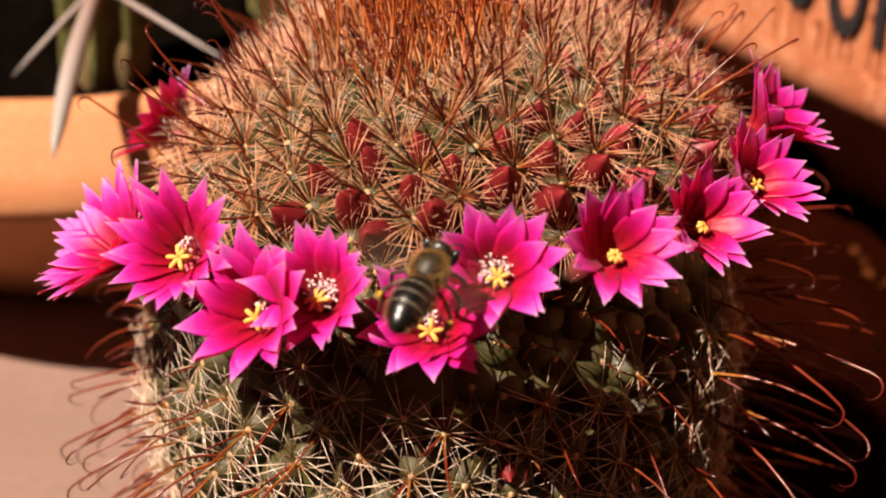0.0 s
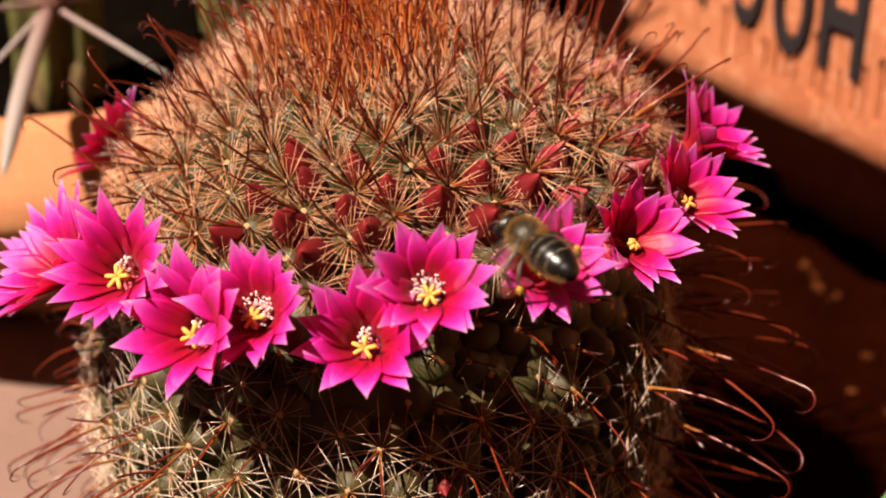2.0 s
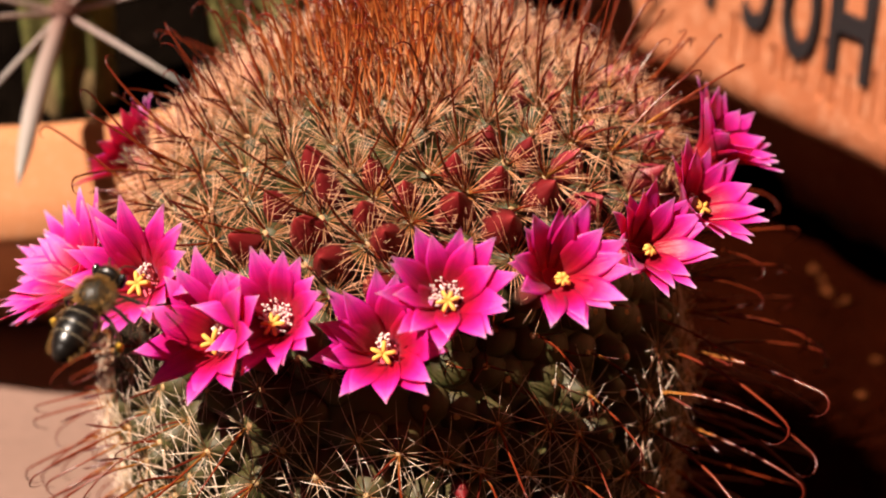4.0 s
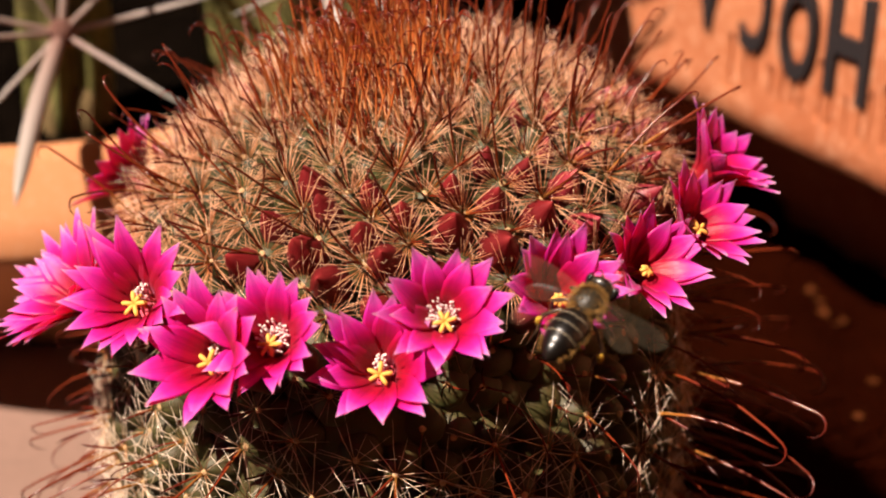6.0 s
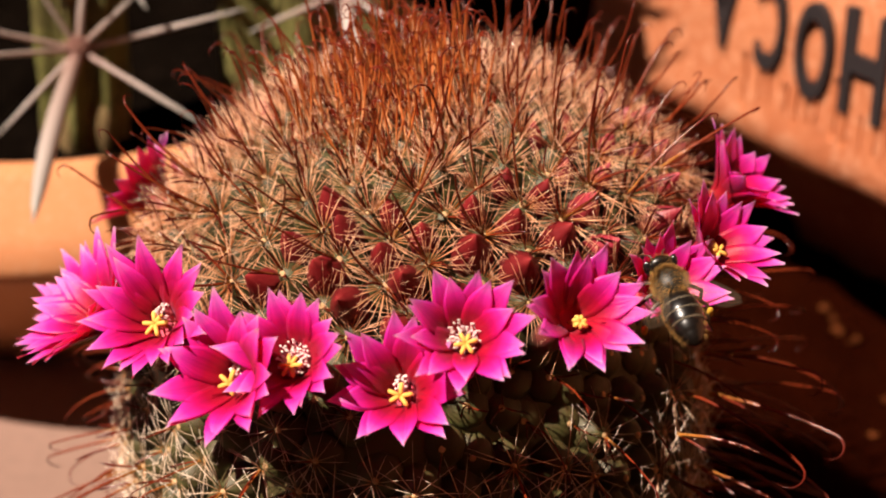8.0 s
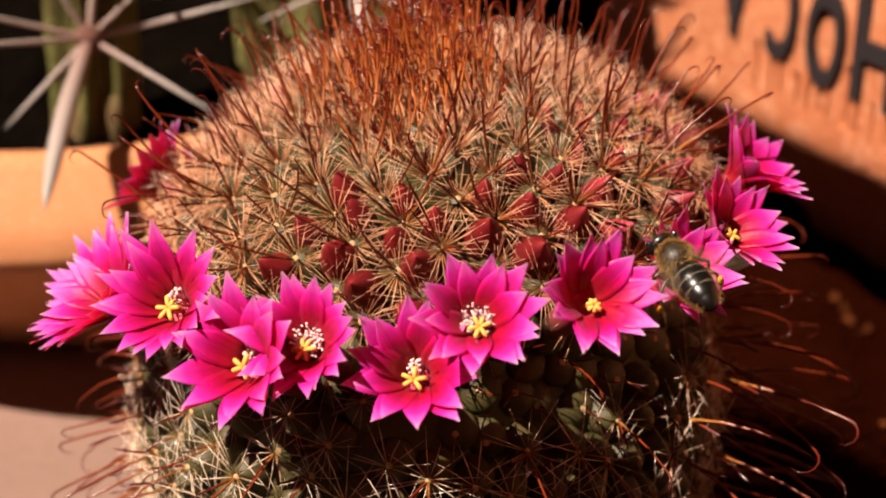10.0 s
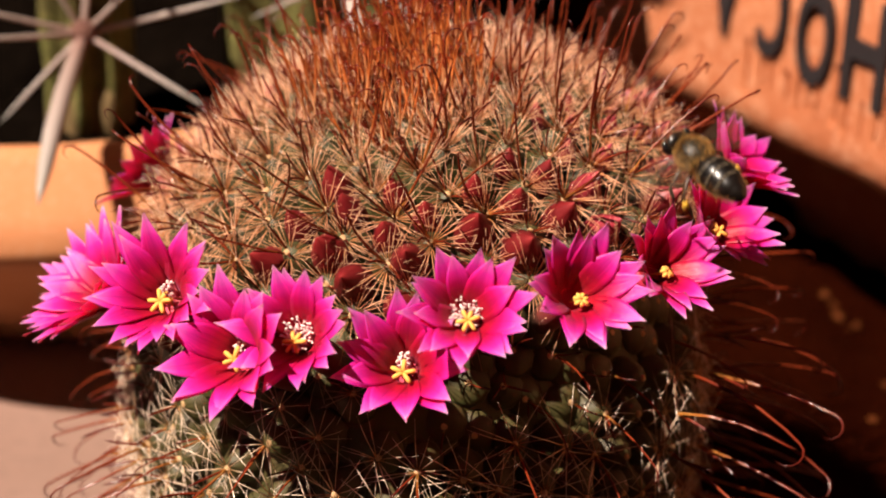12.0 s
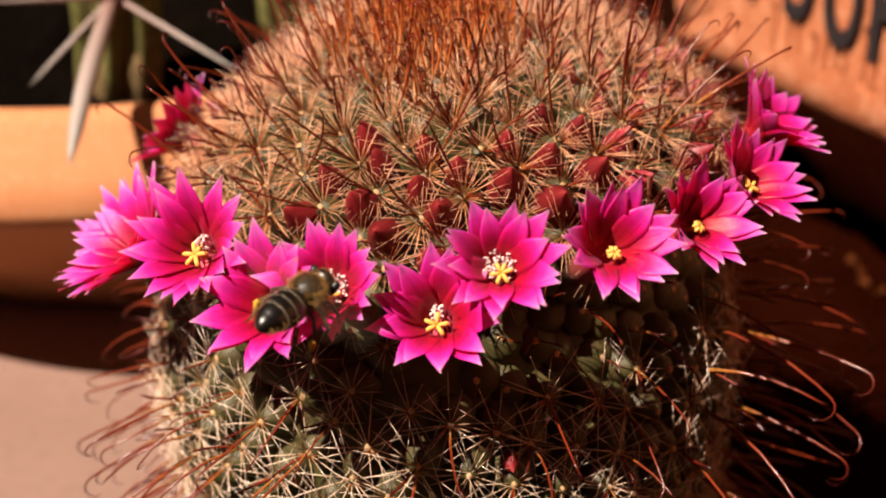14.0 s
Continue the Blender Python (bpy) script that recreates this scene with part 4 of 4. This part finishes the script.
# ---- bee ----
bee = thing("honey_bee", pose(0, -0.045, 0.12), "dark honey bee with a furry tan thorax and glossy banded abdomen", "bee")
bee.scale = (0.86, 0.86, 0.86)


def bee_geo():
    ab = []
    # abdomen: a lathe along -y, each segment a little step
    n = 33
    for k in range(n):
        t = k / (n - 1)
        r = 0.0021 * (math.sin(math.pi * min(1, (t + 0.03) ** 0.72 * 0.98)) ** 0.5 if t < 0.999 else 0.02)
        seg = (t * 5.2) % 1
        r *= 1 - 0.05 * (1 - seg) ** 3
        ab.append((max(r, 0.00002), 0.0068 * t))
    return Geo().lathe(ab, 32)


AB_M = Matrix.Translation((0, -0.0015, -0.0001)) @ turn_x(90) @ Matrix.Diagonal((1, 0.9, 1, 1))
abdomen = part("abdomen", bee_geo(), CHITIN, bee, "glossy black abdomen", m=AB_M)


def ab_radius(t):
    return 0.0021 * math.sin(math.pi * min(1, (t + 0.03) ** 0.72 * 0.98)) ** 0.5


hr = random.Random(9)
for t in (0.20, 0.385, 0.575):
    g = Geo().lathe([(ab_radius(t + dt) * up, 0.0068 * (t + dt)) for dt, up in ((-0.010, 0.985), (-0.004, 1.010), (0.004, 1.010), (0.010, 0.985))], 40)
    for k in range(80):
        w = hr.uniform(0, 6.283)
        b = Vector((ab_radius(t) * math.cos(w), ab_radius(t) * math.sin(w), 0.0068 * t + hr.uniform(-0.00012, 0.00012)))
        d = Vector((0.28 * math.cos(w), 0.28 * math.sin(w), 1)).normalized()
        g.tube([b, b + d * hr.uniform(0.0002, 0.00032)], [0.00003, 0.00001], 3)
    part("hair_band", g, BAND_HAIR, abdomen, "thin pale hair band")
g = Geo()
for k in range(200):
    t = hr.uniform(0.05, 0.9)
    w = hr.choice((0, math.pi)) + hr.uniform(-0.55, 0.3) * hr.choice((1, -1))
    b = Vector((ab_radius(t) * math.cos(w), ab_radius(t) * math.sin(w), 0.0068 * t))
    d = Vector((math.cos(w), math.sin(w), 0.9)).normalized()
    g.tube([b, b + d * hr.uniform(0.0003, 0.0006)], [0.00003, 0.00001], 3)
part("side_fringe", g, TAN_HAIR, abdomen, "tan fringe along the sides")

thorax = part("thorax", Geo().blob((0, 0, 0), 0.00175, 0.0019, 0.0016, 20, 14), THORAX_SKIN, bee, "brown thorax under tan fur")
g = Geo()
for k in range(1500):
    z = hr.uniform(-0.7, 1)
    w = hr.uniform(0, 6.283)
    c = math.sqrt(1 - z * z)
    d = Vector((c * math.cos(w), c * math.sin(w), z))
    bald = (d - Vector((0, -0.1, 1))).length < 0.72
    if bald and hr.random() < 0.5:
        continue
    b = Vector((d.x * 0.00172, d.y * 0.00187, d.z * 0.00157))
    dd = (d + Vector((hr.uniform(-0.5, 0.5), hr.uniform(-0.6, 0.2), hr.uniform(-0.4, 0.4)))).normalized()
    L = hr.uniform(0.0002, 0.0004) if bald else hr.uniform(0.0004, 0.00085)
    g.tube([b, b + dd * L * 0.6, b + dd * L + Vector((0, -0.00008, 0))], [0.00003, 0.000024, 0.000008], 3)
part("fur", g, TAN_HAIR, thorax, "dense tan fur")

head = part("head", Geo().blob((0, 0, 0), 0.0017, 0.00085, 0.0014, 18, 12), CHITIN, bee, "black head", m=pose(0, 0.0026, -0.0004, -25, 0, 0))
for s in (-1, 1):
    part("eye", Geo().blob((0, 0, 0), 0.00055, 0.00062, 0.00105, 12, 10), EYE, head, m=pose(s * 0.00145, 0.0001, 0.0001, 0, s * 12, 0))
    g = Geo().tube([(s * 0.0004, 0.0006, 0.0003), (s * 0.0008, 0.0014, 0.0009), (s * 0.0013, 0.0023, 0.0006), (s * 0.0016, 0.0030, 0.0000)], [0.00011, 0.0001, 0.00011, 0.00008], 6)
    part("antenna", g, LEG_BROWN, head)
g = Geo()
for k in range(260):
    z = hr.uniform(-0.2, 1)
    w = hr.uniform(0, 6.283)
    c = math.sqrt(1 - z * z)
    d = Vector((c * math.cos(w), c * math.sin(w), z))
    b = Vector((d.x * 0.0013, d.y * 0.00083, d.z * 0.00137))
    g.tube([b, b + d * hr.uniform(0.0002, 0.00045)], [0.000025, 0.000008], 3)
part("head_fur", g, TAN_HAIR, head, "short tan fur")


def leg(side, y, spread, back, length, pollen):
    s = side
    p0 = Vector((s * 0.0009, y, -0.0013))
    p1 = p0 + Vector((s * 0.0013 * spread, back * 0.4 * length, 0.0000))
    p2 = p1 + Vector((s * 0.0012 * spread, back * 0.6 * length, -0.0012))
    p3 = p2 + Vector((-s * 0.0002, back * 0.8 * length, -0.0016))
    p4 = p3 + Vector((s * 0.0003, back * 0.5 * length, -0.0008))
    ob = part("leg", Geo().tube([p0, (p0 + p1) / 2, p1, (p1 + p2) / 2, p2, (p2 + p3) / 2, p3, p4], [0.00022, 0.00026, 0.0002, 0.00024, 0.00022, 0.00024, 0.00014, 0.00007], 7), LEG_BROWN, bee)
    q = Geo()
    for k in range(60):
        t = hr.random()
        a, b = hr.choice(((p0, p1), (p1, p2), (p2, p3)))
        c = a.lerp(b, t)
        d = Vector((hr.uniform(-1, 1), hr.uniform(-1, 1), hr.uniform(-1, 1))).normalized()
        q.tube([c, c + d * hr.uniform(0.0003, 0.0006)], [0.000025, 0.000008], 3)
    part("leg_hair", q, TAN_HAIR, ob)
    if pollen:
        c = p2.lerp(p3, 0.4) + Vector((s * 0.0002, 0, 0))
        g = Geo().blob((0, 0, 0), 0.0004, 0.00044, 0.0008, 12, 9)
        g.v = [v * (1 + 0.18 * noise.noise(v * 2500)) for v in g.v]
        part("pollen_basket", g, POLLEN, ob, "yellow pollen load", m=Matrix.Translation(c))


for s in (-1, 1):
    leg(s, 0.0012, 0.9, 0.0009, 1.0, False)
    leg(s, 0.0001, 1.2, -0.0006, 1.0, False)
    leg(s, -0.0010, 1.15, -0.0016, 1.0, True)


def wing_geo(L, W, lead=0.35):
    g = Geo()
    n = 12
    th = 0.00002
    for side in (0, 1):
        for i in range(n + 1):
            t = i / n
            w = W * (0.16 + 0.84 * math.sin(math.pi / 2 * min(1, t / 0.7))) * (1 if t < 0.72 else math.sqrt(max(0.01, 1 - ((t - 0.72) / 0.28) ** 2)))
            for k in range(4):
                u = k / 3
                g.v.append(Vector((L * t, w * (lead - u) + 0.0004 * t, 0.00012 * math.sin(6 * u + 3 * t) - (th if side else 0))))
                g.a.append(t)
    m = (n + 1) * 4
    for s in (0, 1):
        for i in range(n):
            for k in range(3):
                b = s * m + i * 4 + k
                fc = (b, b + 1, b + 5, b + 4)
                g.f.append(fc if s else fc[::-1])
    return g


WINGS = []
for s in (1, -1):
    for nm, L, W, y, sweep in (("forewing", 0.0086, 0.0029, 0.0004, 8), ("hindwing", 0.0060, 0.0021, -0.0006, -14)):
        g = wing_geo(L, W)
        g.v = [Vector((s * v.x, v.y, v.z)) for v in g.v]
        if s < 0:
            g.f = [f[::-1] for f in g.f]
        ob = part(nm, g, WING, bee, "clear veined wing")
        WINGS.append((ob, s, y, sweep))

BEE_PATH = [
    (0.0, pose(-0.0002, -0.0445, 0.1218, 24.1, 14.5, -20.3)),
    (0.1, pose(0.0001, -0.0443, 0.1222, 20.3, 16.6, -23.8)),
    (0.2, pose(0.0009, -0.0442, 0.1225, 17.1, 18.1, -26.3)),
    (0.3, pose(0.0014, -0.0441, 0.1226, 19.8, 14.9, -21.1)),
    (0.5, pose(0.0064, -0.0445, 0.1211, 27.6, 2.9, -3.5)),
    (0.6, pose(0.0079, -0.0443, 0.1209, 28.1, 5.4, -7.0)),
    (0.7, pose(0.0085, -0.0445, 0.1203, 25.1, 6.3, -8.3)),
    (0.9, pose(0.0102, -0.0439, 0.1206, 24.4, 4.8, -6.3)),
    (1.0, pose(0.0120, -0.0431, 0.1214, 26.2, 4.4, -5.7)),
    (1.1, pose(0.0134, -0.0428, 0.1213, 23.1, 2.6, -3.3)),
    (1.3, pose(0.0162, -0.0415, 0.1217, 23.4, -2.0, 3.0)),
    (1.4, pose(0.0164, -0.0410, 0.1225, 20.1, -7.1, 10.2)),
    (1.5, pose(0.0171, -0.0404, 0.1230, 16.7, -9.0, 12.8)),
    (1.7, pose(0.0180, -0.0398, 0.1234, 17.9, -12.8, 18.4)),
    (1.8, pose(0.0181, -0.0391, 0.1244, 20.3, -14.8, 21.5)),
    (1.9, pose(0.0177, -0.0391, 0.1246, 13.8, -14.5, 20.9)),
    (2.0, pose(0.0146, -0.0402, 0.1249, 10.7, -21.2, 32.4)),
    (2.1, pose(0.0110, -0.0412, 0.1249, 7.8, -24.5, 39.0)),
    (2.2, pose(0.0069, -0.0430, 0.1235, 12.0, -22.3, 34.3)),
    (2.3, pose(0.0037, -0.0442, 0.1222, 8.5, -20.4, 30.7)),
    (2.4, pose(-0.0025, -0.0445, 0.1218, 17.0, -9.0, 12.6)),
    (2.5, pose(-0.0036, -0.0445, 0.1216, 19.5, -2.8, 3.9)),
    (2.6, pose(-0.0045, -0.0444, 0.1216, 20.7, -3.9, 5.3)),
    (2.7, pose(-0.0057, -0.0444, 0.1214, 18.7, -4.0, 5.4)),
    (2.8, pose(-0.0085, -0.0445, 0.1201, 18.8, -4.0, 5.3)),
    (2.9, pose(-0.0100, -0.0443, 0.1200, 20.9, -0.0, -0.1)),
    (3.0, pose(-0.0115, -0.0440, 0.1199, 23.2, -0.0, -0.2)),
    (3.1, pose(-0.0128, -0.0441, 0.1188, 17.3, 6.9, -9.6)),
    (3.2, pose(-0.0151, -0.0440, 0.1168, 20.1, 23.8, -37.3)),
    (4.2, pose(-0.0260, -0.0440, 0.1220, 32.0, 8.0, -14.0)),
    (5.3, pose(0.0074, -0.0439, 0.1219, 31.8, -0.9, 1.2)),
    (5.4, pose(0.0068, -0.0439, 0.1220, 28.3, 1.1, -1.6)),
    (5.5, pose(0.0060, -0.0430, 0.1237, 33.2, 9.3, -13.0)),
    (5.6, pose(0.0089, -0.0436, 0.1220, 24.4, 17.0, -24.6)),
    (5.8, pose(0.0138, -0.0423, 0.1220, 23.6, 19.9, -29.6)),
    (6.0, pose(0.0190, -0.0408, 0.1210, 26.3, 19.9, -29.5)),
    (6.1, pose(0.0203, -0.0399, 0.1214, 23.6, 16.7, -24.0)),
    (6.2, pose(0.0211, -0.0389, 0.1223, 24.6, 7.4, -10.2)),
    (6.3, pose(0.0229, -0.0381, 0.1221, 26.1, 1.3, -1.9)),
    (6.4, pose(0.0271, -0.0328, 0.1200, 22.6, -8.7, 11.9)),
    (6.6, pose(0.0275, -0.0318, 0.1213, 20.8, -15.2, 21.4)),
    (6.8, pose(0.0268, -0.0326, 0.1209, 10.3, -19.7, 28.8)),
    (7.0, pose(0.0275, -0.0317, 0.1213, 34.1, -12.9, 17.7)),
    (7.2, pose(0.0273, -0.0321, 0.1209, 22.6, -7.4, 9.9)),
    (7.4, pose(0.0267, -0.0323, 0.1215, 25.1, -6.8, 9.2)),
    (7.6, pose(0.0254, -0.0332, 0.1216, 29.3, -9.6, 13.3)),
    (7.8, pose(0.0253, -0.0334, 0.1215, 28.7, -11.0, 15.3)),
    (8.0, pose(0.0254, -0.0332, 0.1217, 30.5, -10.1, 14.0)),
    (8.2, pose(0.0254, -0.0331, 0.1217, 29.4, -9.3, 12.8)),
    (10.3, pose(0.0245, -0.0332, 0.1227, 19.9, -16.8, 24.5)),
    (10.5, pose(0.0245, -0.0334, 0.1225, 23.1, -17.7, 25.9)),
    (10.7, pose(0.0246, -0.0334, 0.1222, 19.8, -16.8, 24.4)),
    (11.0, pose(0.0245, -0.0337, 0.1220, 20.4, -18.0, 26.4)),
    (11.3, pose(0.0251, -0.0332, 0.1221, 21.6, -15.8, 22.8)),
    (11.5, pose(0.0257, -0.0328, 0.1220, 21.0, -13.8, 19.6)),
    (11.7, pose(0.0263, -0.0319, 0.1227, 20.2, -16.2, 23.3)),
    (11.8, pose(0.0264, -0.0308, 0.1239, 23.0, -21.0, 31.5)),
    (11.9, pose(0.0281, -0.0311, 0.1272, 25.5, -20.3, 30.3)),
    (12.0, pose(0.0276, -0.0287, 0.1311, 21.8, -21.5, 32.3)),
    (12.1, pose(0.0262, -0.0279, 0.1338, 22.7, -20.6, 30.9)),
    (12.2, pose(0.0254, -0.0277, 0.1356, 17.6, -18.4, 27.0)),
    (12.3, pose(0.0243, -0.0290, 0.1368, 9.7, -18.2, 26.8)),
    (12.4, pose(0.0199, -0.0342, 0.1377, 16.1, -21.2, 32.1)),
    (12.5, pose(0.0181, -0.0381, 0.1368, 17.6, -19.8, 29.7)),
    (12.6, pose(0.0156, -0.0413, 0.1352, 13.7, -24.1, 37.8)),
    (12.7, pose(0.0124, -0.0425, 0.1331, 7.1, -26.3, 42.6)),
    (12.8, pose(0.0037, -0.0445, 0.1286, 13.1, -21.9, 33.5)),
    (12.9, pose(-0.0022, -0.0441, 0.1257, 17.8, -14.3, 20.8)),
    (13.0, pose(-0.0087, -0.0431, 0.1228, 17.4, -12.8, 18.4)),
    (13.1, pose(-0.0139, -0.0434, 0.1195, 21.8, -2.9, 4.4)),
    (13.2, pose(-0.0193, -0.0423, 0.1167, 24.2, 12.2, -16.7)),
    (13.3, pose(-0.0192, -0.0427, 0.1157, 22.6, 17.2, -24.5)),
    (13.4, pose(-0.0175, -0.0434, 0.1160, 24.0, 20.1, -29.4)),
    (13.5, pose(-0.0168, -0.0436, 0.1162, 20.3, 18.4, -26.5)),
    (13.6, pose(-0.0141, -0.0441, 0.1174, 22.8, 19.0, -27.5)),
    (13.7, pose(-0.0134, -0.0443, 0.1178, 18.1, 19.6, -28.4)),
    (13.8, pose(-0.0126, -0.0443, 0.1184, 15.2, 18.9, -27.2)),
    (13.9, pose(-0.0122, -0.0441, 0.1190, 17.1, 18.1, -25.8)),
    (14.0, pose(-0.0120, -0.0442, 0.1189, 6.9, 21.4, -31.5)),
]


def motions():
    walk(bee, BEE_PATH)
    # the wings beat all the time; they rest half folded while the bee sits in a flower
    for ob, s, y, sweep in WINGS:
        rows = []
        for k in range(421):
            t = k / 30
            sitting = 6.9 < t < 11.75
            lift = 14 + 3 * math.sin(k) if sitting else 16 + (34 if k % 2 else -34) + 6 * math.sin(k * 0.7)
            back = -62 if sitting else sweep + (6 if k % 2 else -6)
            rows.append((t, pose(s * 0.0011, y, 0.0012) @ pose(0, 0, 0, 0, 0, s * back) @ pose(0, 0, 0, 0, -s * lift, 0)))
        walk(ob, rows)


motions()
